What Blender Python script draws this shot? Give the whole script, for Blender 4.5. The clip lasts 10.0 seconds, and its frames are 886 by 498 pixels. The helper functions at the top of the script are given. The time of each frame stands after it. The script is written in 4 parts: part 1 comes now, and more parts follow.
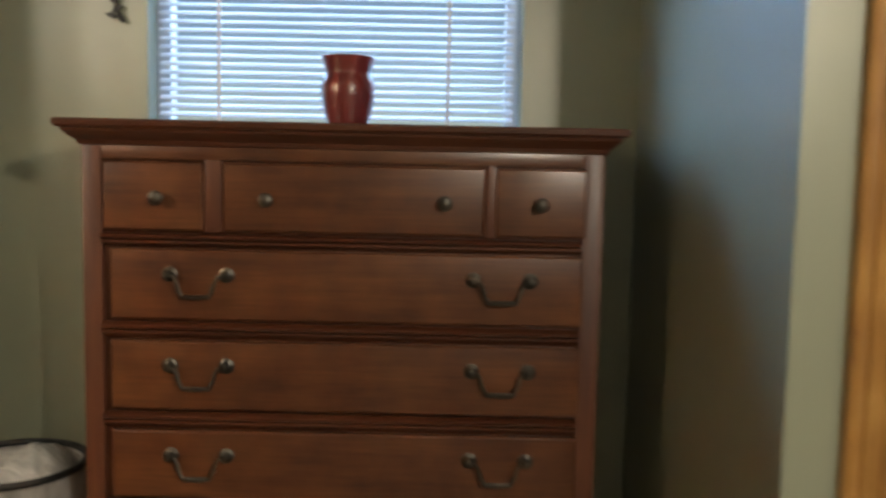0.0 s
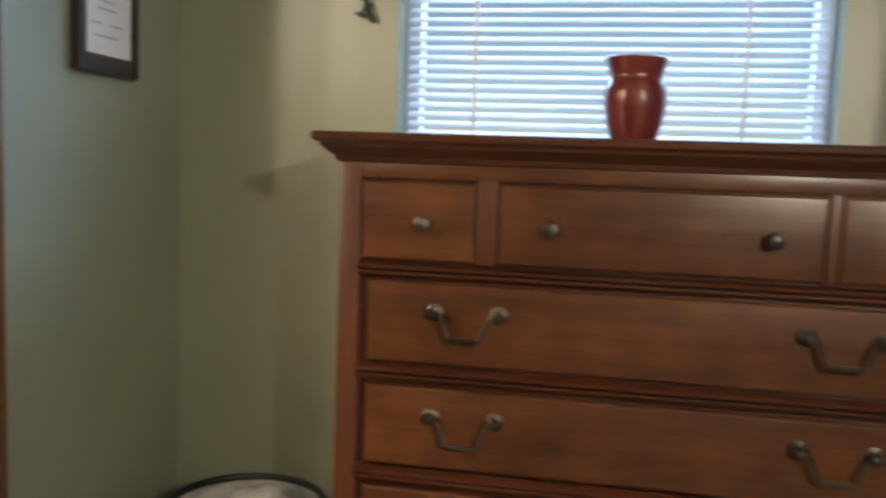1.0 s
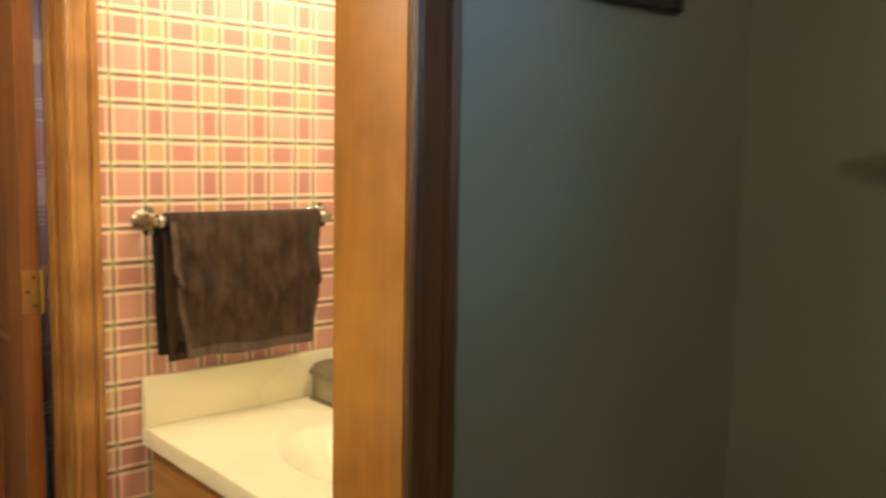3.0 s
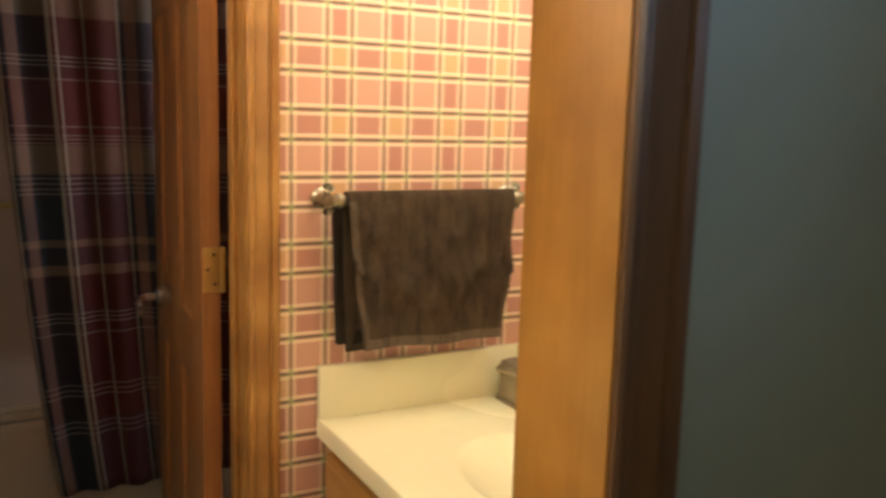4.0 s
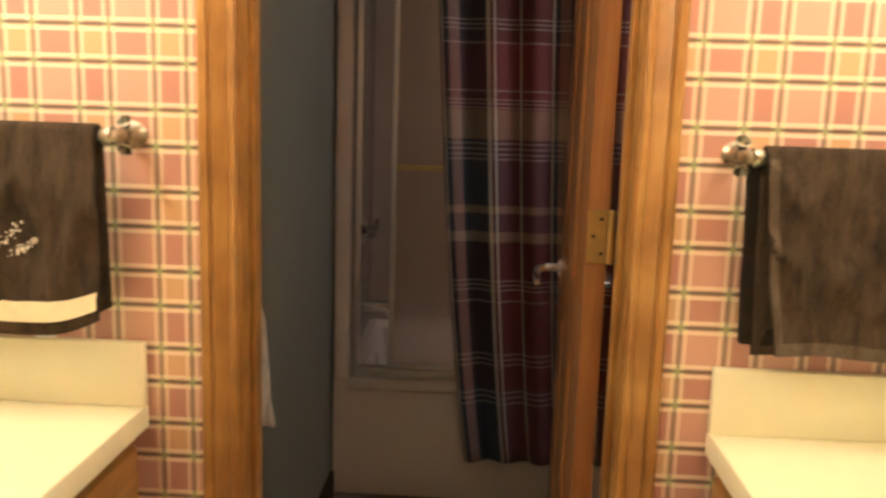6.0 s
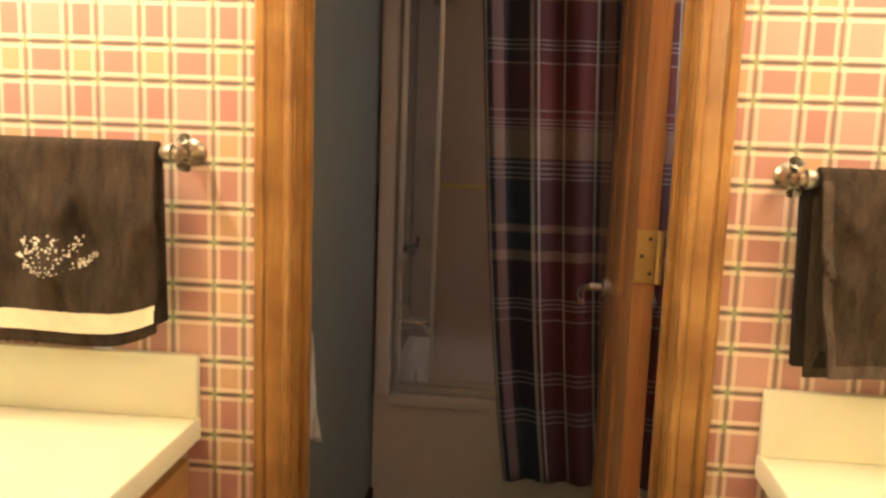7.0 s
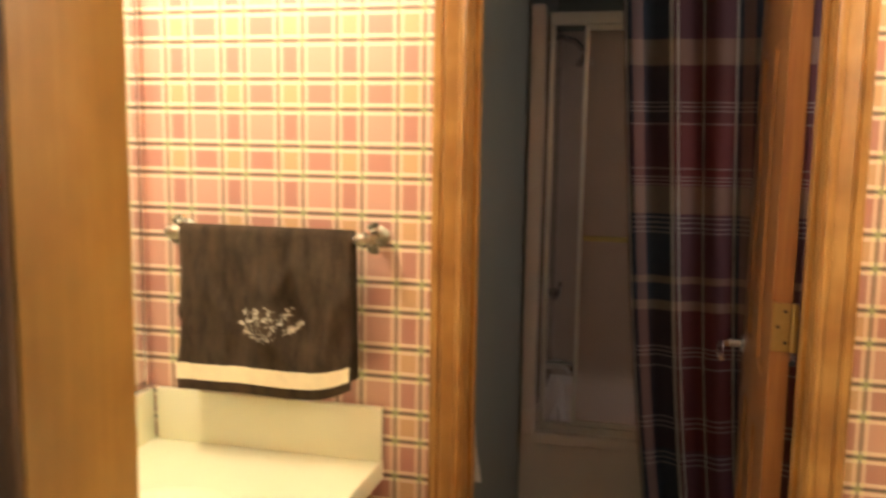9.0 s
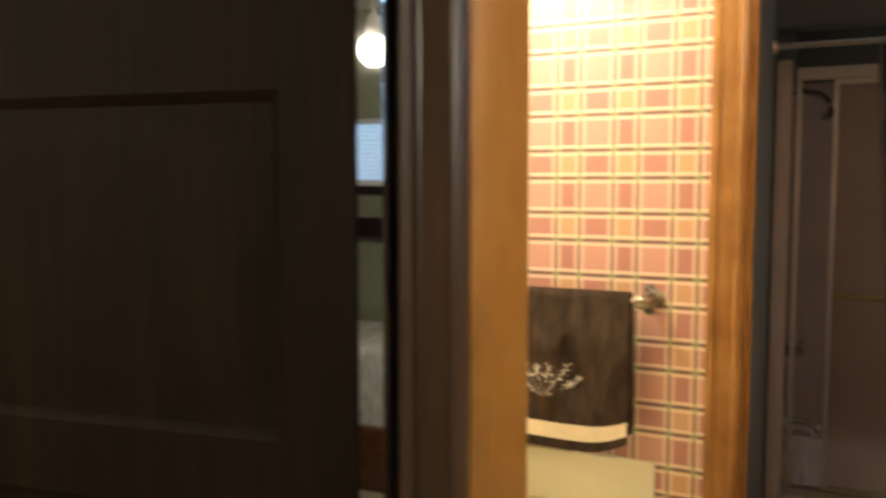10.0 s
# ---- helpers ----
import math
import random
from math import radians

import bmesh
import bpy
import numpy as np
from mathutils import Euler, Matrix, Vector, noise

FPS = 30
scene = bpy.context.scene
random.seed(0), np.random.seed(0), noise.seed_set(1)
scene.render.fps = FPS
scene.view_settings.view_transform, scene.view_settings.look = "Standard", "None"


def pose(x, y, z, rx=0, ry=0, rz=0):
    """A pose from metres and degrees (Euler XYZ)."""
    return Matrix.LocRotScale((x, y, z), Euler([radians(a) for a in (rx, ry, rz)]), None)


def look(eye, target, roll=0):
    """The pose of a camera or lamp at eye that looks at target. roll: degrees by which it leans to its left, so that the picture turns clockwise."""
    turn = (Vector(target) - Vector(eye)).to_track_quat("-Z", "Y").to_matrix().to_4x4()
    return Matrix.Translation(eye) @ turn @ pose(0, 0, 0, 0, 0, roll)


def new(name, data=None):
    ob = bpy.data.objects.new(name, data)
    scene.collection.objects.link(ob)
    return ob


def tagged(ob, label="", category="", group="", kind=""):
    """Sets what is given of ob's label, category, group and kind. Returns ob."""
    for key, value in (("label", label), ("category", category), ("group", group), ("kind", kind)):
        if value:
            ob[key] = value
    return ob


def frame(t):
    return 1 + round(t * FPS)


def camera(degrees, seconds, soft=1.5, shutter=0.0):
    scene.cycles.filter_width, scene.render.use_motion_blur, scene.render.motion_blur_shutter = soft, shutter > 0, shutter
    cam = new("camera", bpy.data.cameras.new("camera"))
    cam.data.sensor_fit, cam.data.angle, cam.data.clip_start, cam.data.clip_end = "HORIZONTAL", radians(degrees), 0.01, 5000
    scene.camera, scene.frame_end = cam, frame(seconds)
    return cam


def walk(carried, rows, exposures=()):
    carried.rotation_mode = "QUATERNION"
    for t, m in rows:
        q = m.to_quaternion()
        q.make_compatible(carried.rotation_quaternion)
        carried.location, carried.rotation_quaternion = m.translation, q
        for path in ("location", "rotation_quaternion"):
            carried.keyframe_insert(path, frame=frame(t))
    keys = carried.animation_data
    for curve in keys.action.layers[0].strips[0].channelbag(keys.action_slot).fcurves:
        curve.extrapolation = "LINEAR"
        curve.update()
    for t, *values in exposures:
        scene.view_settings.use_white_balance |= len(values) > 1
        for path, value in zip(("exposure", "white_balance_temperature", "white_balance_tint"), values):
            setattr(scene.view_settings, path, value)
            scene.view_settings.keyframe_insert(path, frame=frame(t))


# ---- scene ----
cam = camera(54.5, 10.0, soft=2.7, shutter=0.5)
PATH = [
    (0, (2.217, -0.601, 1.356), (2.221, 1.391, 1.18), 1.2),
    (0.5, (2.111, -0.448, 1.377), (1.922, 1.535, 1.198), 1.6),
    (1, (1.979, -0.346, 1.391), (1.602, 1.609, 1.202), 2.0),
    (1.5, (1.848, -0.24, 1.394), (1.238, 1.654, 1.202), 1.8),
    (2, (1.894, 0.02, 1.365), (0.792, 1.68, 1.193), 0.5),
    (2.5, (1.812, 0.103, 1.341), (0.487, 1.592, 1.175), 1.2),
    (2.6, (1.791, 0.134, 1.341), (0.43, 1.589, 1.167), 1.1),
    (4, (1.528, 0.372, 1.364), (-0.218, 1.301, 1.066), 1.6),
    (4.5, (1.433, 0.434, 1.342), (-0.401, 1.155, 1.002), 1.0),
    (5, (1.361, 0.5, 1.318), (-0.553, 0.956, 0.96), 1.4),
    (5.5, (1.328, 0.529, 1.295), (-0.635, 0.689, 0.947), 1.8),
    (6, (1.295, 0.557, 1.277), (-0.674, 0.465, 0.939), 1.8),
    (6.2, (1.3, 0.548, 1.276), (-0.667, 0.41, 0.941), 1.8),
    (7.5, (1.329, 0.531, 1.282), (-0.642, 0.359, 0.989), 2.1),
    (8, (1.374, 0.536, 1.3), (-0.597, 0.347, 1.018), 1.8),
    (8.5, (1.408, 0.517, 1.337), (-0.549, 0.214, 1.058), 1.3),
    (9, (1.509, 0.515, 1.397), (-0.417, 0.039, 1.139), 0.9),
    (9.5, (1.585, 0.458, 1.409), (-0.283, -0.233, 1.225), -0.6),
    (10, (1.667, 0.404, 1.436), (-0.112, -0.495, 1.282), -0.0),
]
walk(cam, [(t, look(e, g, r)) for t, e, g, r in PATH],
     exposures=[(0, 0.0), (0.6, 0.2), (1.5, 0.25), (2.0, 0.05), (2.7, -0.55), (4.0, -0.9), (5.5, -0.55), (7.5, -0.35), (8.5, -0.45), (9.2, -0.8), (10.0, -0.9)])

# ---- world and lights ----
world = bpy.data.worlds.new("sky")
scene.world = world
world.use_nodes = True
wn = world.node_tree
sky = wn.nodes.new("ShaderNodeTexSky")
sky.sky_type, sky.sun_disc, sky.sun_elevation, sky.sun_rotation = "NISHITA", False, radians(40), radians(200)
wn.nodes["Background"].inputs[1].default_value = 0.07
wn.links.new(sky.outputs[0], wn.nodes["Background"].inputs[0])


def lamp(name, kind, m, power, colour, **extra):
    d = bpy.data.lights.new(name, kind)
    d.energy, d.color = power, colour
    if kind == "AREA":
        d.shape = "RECTANGLE"
        d.size, d.size_y = extra["size"]
    else:
        d.shadow_soft_size = extra["radius"]
    ob = new(name, d)
    ob.matrix_world = m
    return ob


WARM = (1.0, 0.91, 0.725)
DAY = (0.43, 0.67, 1.0)
WIN_POWER, BULB_POWER, VANITY_POWER = 430.0, 65.0, 46.0
lamp("window_daylight", "AREA", look((1.96, 3.05, 3.05), (1.96, 1.42, 1.58)), WIN_POWER, DAY, size=(5.0, 1.7))
# added lamp in an unseen window opening, brightens the shower room
lamp("added_shower_light", "AREA", look((-1.02, 1.597, 1.62), (-1.02, 0.6, 1.2)), 9.0, (1.0, 0.88, 0.80), size=(0.36, 0.44))
lamp("far_window_daylight", "AREA", look((4.78, -2.20, 1.61), (2.0, -2.20, 1.4)), 1.4, DAY, size=(0.8, 0.4))
lamp("pendant_bulb_light", "POINT", pose(3.02, -1.15, 1.890), BULB_POWER, (1.0, 0.87, 0.69), radius=0.045)
for yy, share in ((-0.34, 1.28), (1.28, 0.80)):
    for xx in (0.26, 0.46, 0.66):
        lamp("vanity_bulb_light", "POINT", pose(xx, yy, 2.02), share * VANITY_POWER / 3, WARM, radius=0.05)


# ---- materials ----
def material(name):
    m = bpy.data.materials.new(name)
    m.use_nodes = True
    nt = m.node_tree
    return m, nt, nt.nodes["Principled BSDF"]


def node(nt, kind, ins=None, **props):
    n = nt.nodes.new(kind)
    for k, v in props.items():
        setattr(n, k, v)
    for k, v in (ins or {}).items():
        if isinstance(v, bpy.types.NodeSocket):
            nt.links.new(v, n.inputs[k])
        else:
            n.inputs[k].default_value = v
    return n


def mathn(nt, op, a, b=0.0, c=0.0):
    return node(nt, "ShaderNodeMath", {0: a, 1: b, 2: c}, operation=op).outputs[0]


def mixc(nt, fac, a, b, blend="MIX"):
    n = node(nt, "ShaderNodeMix", None, data_type="RGBA", blend_type=blend)
    for k, v in ((0, fac), (6, a), (7, b)):
        if isinstance(v, bpy.types.NodeSocket):
            nt.links.new(v, n.inputs[k])
        else:
            n.inputs[k].default_value = v if k == 0 else (*v, 1)
    return n.outputs[2]


def where(nt, scale=(1, 1, 1)):
    geo = node(nt, "ShaderNodeNewGeometry")
    return node(nt, "ShaderNodeMapping", {0: geo.outputs["Position"], 3: scale}).outputs[0]


def bump(nt, bsdf, height, strength, distance=0.002):
    b = node(nt, "ShaderNodeBump", {"Strength": strength, "Distance": distance, "Height": height})
    nt.links.new(b.outputs[0], bsdf.inputs["Normal"])


def noise_of(nt, vec, scale, detail=4.0, rough=0.55):
    return node(nt, "ShaderNodeTexNoise", {"Vector": vec, "Scale": scale, "Detail": detail, "Roughness": rough}).outputs[0]


def plain(name, colour, rough=0.5, metal=0.0, vary=0.12, scale=30.0, relief=0.1, coat=0.0):
    m, nt, b = material(name)
    v = where(nt)
    n1, n2 = noise_of(nt, v, scale), noise_of(nt, v, scale / 9, 3)
    f = mathn(nt, "ADD", mathn(nt, "MULTIPLY", n1, 0.4), mathn(nt, "MULTIPLY", n2, 0.6))
    dark, light = [c * (1 - vary) for c in colour], [min(1, c * (1 + vary)) for c in colour]
    nt.links.new(mixc(nt, node(nt, "ShaderNodeMapRange", {0: f, 1: 0.3, 2: 0.7}).outputs[0], dark, light), b.inputs["Base Color"])
    nt.links.new(node(nt, "ShaderNodeMapRange", {0: n2, 1: 0.3, 2: 0.7, 3: max(0.02, rough - 0.07), 4: min(1, rough + 0.07)}).outputs[0], b.inputs["Roughness"])
    b.inputs["Metallic"].default_value = metal
    b.inputs["Coat Weight"].default_value = coat
    if relief:
        bump(nt, b, noise_of(nt, v, scale * 6), relief)
    return m


def wood(name, dark, mid, light, axis, rough=0.35, coat=0.25, scale=1.0, mottle=0.25, blot=2.6):
    """Grain that runs along an axis."""
    m, nt, b = material(name)
    sc = [22.0 * scale] * 3
    sc["xyz".index(axis)] = 1.3 * scale
    v = where(nt, sc)
    grain = noise_of(nt, v, 2.0, 7, 0.62)
    fine = noise_of(nt, v, 9.0, 4, 0.6)
    broad = noise_of(nt, where(nt), blot, 3)
    f = mathn(nt, "ADD", mathn(nt, "MULTIPLY", grain, 0.80 - mottle), mathn(nt, "ADD", mathn(nt, "MULTIPLY", fine, 0.2), mathn(nt, "MULTIPLY", broad, mottle)))
    ramp = node(nt, "ShaderNodeValToRGB", {0: f})
    e = ramp.color_ramp.elements
    e[0].position, e[0].color = 0.36, (*dark, 1)
    e[1].position, e[1].color = 0.64, (*light, 1)
    k = ramp.color_ramp.elements.new(0.5)
    k.color = (*mid, 1)
    nt.links.new(ramp.outputs[0], b.inputs["Base Color"])
    b.inputs["Roughness"].default_value = rough
    b.inputs["Coat Weight"].default_value = coat
    b.inputs["Coat Roughness"].default_value = 0.25
    bump(nt, b, fine, 0.12, 0.001)
    return m


def paint(name, colour, rough=0.42):
    """Rolled wall paint with an orange-peel relief and faint scuffs."""
    m, nt, b = material(name)
    v = where(nt)
    big = noise_of(nt, v, 1.7, 3)
    nt.links.new(mixc(nt, node(nt, "ShaderNodeMapRange", {0: big, 1: 0.35, 2: 0.65}).outputs[0], [c * 0.93 for c in colour], [c * 1.05 for c in colour]), b.inputs["Base Color"])
    b.inputs["Roughness"].default_value = rough
    bump(nt, b, noise_of(nt, v, 260, 2), 0.25, 0.0008)
    return m


def stripe(nt, u, at, half):
    return node(nt, "ShaderNodeMath", {0: u, 1: at, 2: half}, operation="COMPARE").outputs[0]


def wallpaper(name, axis):
    """Printed plaid: salmon, rose and ochre squares under paired cream lines with a dark green core."""
    m, nt, b = material(name)
    sep = node(nt, "ShaderNodeSeparateXYZ", {0: where(nt)})
    along = sep.outputs["XYZ".index(axis)]
    if axis == "Y":
        along = mathn(nt, "SUBTRACT", along, mathn(nt, "MULTIPLY", mathn(nt, "GREATER_THAN", along, 0.45), 0.060))
    pu, pz, wu, wz = 0.117, 0.1245, 0.068, 0.0695
    u = mathn(nt, "FLOORED_MODULO", mathn(nt, "ADD", along, 0.014), pu)
    w = mathn(nt, "FLOORED_MODULO", mathn(nt, "SUBTRACT", sep.outputs[2], 1.251), pz)
    big_square = mixc(nt, mathn(nt, "LESS_THAN", w, wz), (0.56, 0.265, 0.185), (0.68, 0.37, 0.255))
    small_square = mixc(nt, mathn(nt, "LESS_THAN", w, wz), (0.69, 0.42, 0.20), (0.54, 0.25, 0.175))
    base = mixc(nt, mathn(nt, "LESS_THAN", u, wu), small_square, big_square)

    def near_line(v, period, wide):
        """Distance to the nearest of the two lines in a period."""
        a = mathn(nt, "MINIMUM", v, mathn(nt, "SUBTRACT", period, v))
        return mathn(nt, "MINIMUM", a, mathn(nt, "ABSOLUTE", mathn(nt, "SUBTRACT", v, wide)))
    du, dz = near_line(u, pu, wu), near_line(w, pz, wz)
    cream_u, cream_z = stripe(nt, du, 0.0076, 0.0030), stripe(nt, dz, 0.0078, 0.0032)
    inner_u, inner_z = mathn(nt, "LESS_THAN", du, 0.0046), mathn(nt, "LESS_THAN", dz, 0.0046)
    dark_u, dark_z = mathn(nt, "LESS_THAN", du, 0.0024), mathn(nt, "LESS_THAN", dz, 0.0026)
    peach = (0.92, 0.74, 0.53)
    col = mixc(nt, mathn(nt, "MULTIPLY", cream_u, 0.68), base, peach)
    col = mixc(nt, mathn(nt, "MULTIPLY", inner_u, 0.22), col, (0.55, 0.45, 0.26))
    col = mixc(nt, mathn(nt, "MULTIPLY", cream_z, 0.92), col, peach)
    col = mixc(nt, mathn(nt, "MULTIPLY", inner_z, 0.25), col, (0.60, 0.48, 0.28))
    cross = mathn(nt, "MULTIPLY", mathn(nt, "LESS_THAN", du, 0.0106), mathn(nt, "LESS_THAN", dz, 0.011))
    col = mixc(nt, mathn(nt, "MULTIPLY", cross, 0.6), col, (0.86, 0.80, 0.46))
    col = mixc(nt, mathn(nt, "MULTIPLY", dark_u, 0.66), col, (0.17, 0.14, 0.08))
    col = mixc(nt, mathn(nt, "MULTIPLY", dark_z, 0.84), col, (0.10, 0.078, 0.045))
    col = mixc(nt, mathn(nt, "MULTIPLY", mathn(nt, "MULTIPLY", inner_u, inner_z), 0.75), col, (0.44, 0.47, 0.18))
    v = where(nt)
    weave = noise_of(nt, v, 420, 2)
    col = mixc(nt, 0.22, col, mixc(nt, weave, (0.55, 0.55, 0.55), (1, 1, 1)), "MULTIPLY")
    nt.links.new(col, b.inputs["Base Color"])
    b.inputs["Roughness"].default_value = 0.42
    b.inputs["Specular IOR Level"].default_value = 1.0
    bump(nt, b, weave, 0.2, 0.0006)
    return m


def terry(name, colour):
    m, nt, b = material(name)
    v = where(nt)
    loops = noise_of(nt, v, 700, 2, 0.7)
    streak = noise_of(nt, where(nt, (1, 26, 7)), 1.9, 5, 0.7)
    f = mathn(nt, "ADD", mathn(nt, "MULTIPLY", loops, 0.5), mathn(nt, "MULTIPLY", streak, 0.5))
    nt.links.new(mixc(nt, node(nt, "ShaderNodeMapRange", {0: f, 1: 0.35, 2: 0.65}).outputs[0], [c * 0.42 for c in colour], [c * 1.6 for c in colour]), b.inputs["Base Color"])
    b.inputs["Roughness"].default_value = 0.95
    b.inputs["Specular IOR Level"].default_value = 0.15
    crush = noise_of(nt, where(nt, (1, 1.6, 0.8)), 26, 4, 0.6)
    bump(nt, b, mathn(nt, "ADD", loops, mathn(nt, "MULTIPLY", crush, 2.2)), 1.0, 0.006)
    return m


def curtain_plaid(name):
    """Woven plaid in burgundy, navy and grey-blue; the stripes follow the cloth through its UV map."""
    m, nt, b = material(name)
    uv = node(nt, "ShaderNodeUVMap")
    sep = node(nt, "ShaderNodeSeparateXYZ", {0: uv.outputs[0]})
    u, w = sep.outputs[0], sep.outputs[1]

    def ramp_of(value, stops):
        r = node(nt, "ShaderNodeValToRGB", {0: value})
        r.color_ramp.interpolation = "CONSTANT"
        el = r.color_ramp.elements
        el[0].position, el[0].color = stops[0][0], (*stops[0][1], 1)
        el[1].position, el[1].color = stops[1][0], (*stops[1][1], 1)
        for p, c in stops[2:]:
            el.new(p).color = (*c, 1)
        return r.outputs[0]
    navy, wine, tan, pale, rose = (0.026, 0.042, 0.070), (0.135, 0.020, 0.022), (0.36, 0.28, 0.20), (0.66, 0.63, 0.58), (0.33, 0.20, 0.18)
    span, tall = 0.330, 2.0
    fu = mathn(nt, "FRACT", mathn(nt, "DIVIDE", mathn(nt, "ADD", u, span - 0.033), span))
    fw = mathn(nt, "DIVIDE", w, tall)
    warp = [(0.0, rose), (0.024, navy), (0.104, pale), (0.114, wine), (0.124, pale), (0.131, wine), (0.204, pale), (0.210, wine), (0.300, pale), (0.307, navy), (0.321, rose)]
    cu = ramp_of(fu, [(p / span, k) for p, k in warp])
    dark_wine = (0.050, 0.016, 0.019)
    weft = [(0.0, navy), (0.41, dark_wine), (0.867, tan), (0.891, navy), (0.946, tan), (0.970, navy), (1.168, tan), (1.252, wine), (1.45, dark_wine), (1.515, dark_wine), (1.624, tan), (1.70, navy)]
    cw = ramp_of(fw, [(p / tall, k) for p, k in weft])
    col = mixc(nt, 0.42, cu, cw)
    thin = stripe(nt, fw, 1.448 / tall, 0.0010)
    for p in (1.513, 1.500, 1.487, 1.312, 1.286, 1.275, 1.263, 1.160, 1.144, 1.128, 1.114, 0.749, 0.735, 0.721, 0.686, 0.520, 0.503, 0.487, 0.400, 0.383, 0.365):
        thin = mathn(nt, "MAXIMUM", thin, stripe(nt, fw, p / tall, 0.0010))
    col = mixc(nt, mathn(nt, "MULTIPLY", thin, 0.34), col, (0.60, 0.56, 0.55))
    weave = noise_of(nt, where(nt), 900, 2)
    col = mixc(nt, 0.3, col, mixc(nt, weave, (0.4, 0.4, 0.4), (1, 1, 1)), "MULTIPLY")
    nt.links.new(col, b.inputs["Base Color"])
    b.inputs["Roughness"].default_value = 0.8
    bump(nt, b, weave, 0.3, 0.001)
    return m


def glowing(name, colour, strength):
    m, nt, b = material(name)
    b.inputs["Base Color"].default_value = (*colour, 1)
    b.inputs["Emission Color"].default_value = (*colour, 1)
    b.inputs["Emission Strength"].default_value = strength
    return m


def glass(name, rough=0.0, colour=(0.95, 0.97, 0.97)):
    m, nt, b = material(name)
    b.inputs["Base Color"].default_value = (*colour, 1)
    b.inputs["Transmission Weight"].default_value = 1.0
    b.inputs["Roughness"].default_value = rough
    b.inputs["IOR"].default_value = 1.45
    if rough:
        bump(nt, b, noise_of(nt, where(nt), 60, 3), 0.5, 0.003)
    return m


OLIVE = paint("olive_wall_paint", (0.265, 0.285, 0.21), 0.38)
OLIVE.node_tree.nodes["Principled BSDF"].inputs["Specular IOR Level"].default_value = 0.8
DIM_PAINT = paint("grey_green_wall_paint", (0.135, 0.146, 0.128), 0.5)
CEILING = paint("white_ceiling_paint", (0.78, 0.77, 0.73), 0.8)
PAPER_Y, PAPER_X = wallpaper("plaid_wallpaper", "Y"), wallpaper("plaid_wallpaper_side", "X")
OAK_D, OAK_M, OAK_L = (0.23, 0.107, 0.027), (0.34, 0.170, 0.044), (0.45, 0.245, 0.070)
OAK = wood("honey_oak", OAK_D, OAK_M, OAK_L, "z", 0.34, 0.3, 1.0, 0.58, 9.0)
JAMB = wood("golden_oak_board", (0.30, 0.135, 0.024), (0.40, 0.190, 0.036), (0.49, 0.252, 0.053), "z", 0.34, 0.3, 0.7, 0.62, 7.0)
# redder, darker oak: the shade on the door face is put into the colour
OAK_DOOR = wood("reddish_oak_door_shaded", (0.19, 0.076, 0.022), (0.28, 0.118, 0.035), (0.37, 0.168, 0.050), "z", 0.38, 0.2)
OAK_X = wood("honey_oak_level", OAK_D, OAK_M, OAK_L, "x", 0.38, 0.2)
OAK_Y = wood("honey_oak_head", OAK_D, OAK_M, OAK_L, "y", 0.38, 0.2)
WALNUT = wood("dark_stained_door", (0.016, 0.0085, 0.003), (0.027, 0.0140, 0.0046), (0.042, 0.022, 0.0075), "z", 0.62, 0.0)
WALNUT.node_tree.nodes["Principled BSDF"].inputs["Specular IOR Level"].default_value = 0.18
# casing wood, darker brown than the jamb
BROWN_TRIM = wood("brown_wood_trim", (0.068, 0.031, 0.012), (0.116, 0.055, 0.020), (0.17, 0.082, 0.032), "z", 0.40, 0.5)
CH_D, CH_M, CH_L = (0.050, 0.0155, 0.0065), (0.100, 0.0335, 0.0125), (0.160, 0.059, 0.021)
CHERRY = wood("cherry_wood", CH_D, CH_M, CH_L, "x", 0.33, 0.35, 0.8, 0.45, 9.0)
CHERRY_Z = wood("cherry_wood_upright", (0.052, 0.015, 0.007), (0.092, 0.028, 0.012), (0.135, 0.045, 0.018), "z", 0.45, 0.12, 0.8)
# darker cherry for cornice and rails: dark stain plus shade put into the colour
CHERRY_DARK = wood("cherry_wood_moulding_shaded", (0.036, 0.011, 0.006), (0.068, 0.021, 0.010), (0.098, 0.032, 0.015), "x", 0.28, 0.35, 0.8)
CARPET = plain("beige_carpet", (0.30, 0.25, 0.19), 0.95, 0, 0.25, 90, 0.8)
VINYL = plain("tan_vinyl_floor", (0.30, 0.23, 0.16), 0.4, 0, 0.2, 12, 0.1)
CREAM = plain("cream_cultured_marble", (0.84, 0.81, 0.54), 0.22, 0, 0.05, 8, 0.0, 0.4)
TUB = plain("beige_acrylic", (0.75, 0.69, 0.65), 0.30, 0, 0.05, 8, 0.0, 0.3)
SURROUND = plain("grey_beige_surround", (0.52, 0.43, 0.36), 0.25, 0, 0.15, 5, 0.05, 0.3)
BROWN_TOWEL = terry("brown_terry", (0.088, 0.061, 0.036))
# darker copy of the towel brown: the inner fold's shade as colour
SHADED_TOWEL = terry("shaded_brown_terry", (0.035, 0.026, 0.018))
HEM = terry("brown_hem", (0.16, 0.12, 0.08))
CREAM_BAND = plain("cream_woven_band", (0.80, 0.69, 0.43), 0.9, 0, 0.14, 60, 0.5)
CREAM_CLOTH = terry("cream_cloth", (0.70, 0.58, 0.34))
THREAD = plain("cream_thread", (0.84, 0.76, 0.56), 0.6, 0, 0.1, 200, 0.2)
WHITE_CLOTH = terry("white_cotton", (0.68, 0.67, 0.64))
CHROME = plain("chrome", (0.80, 0.80, 0.80), 0.12, 1.0, 0.03, 20, 0.0)
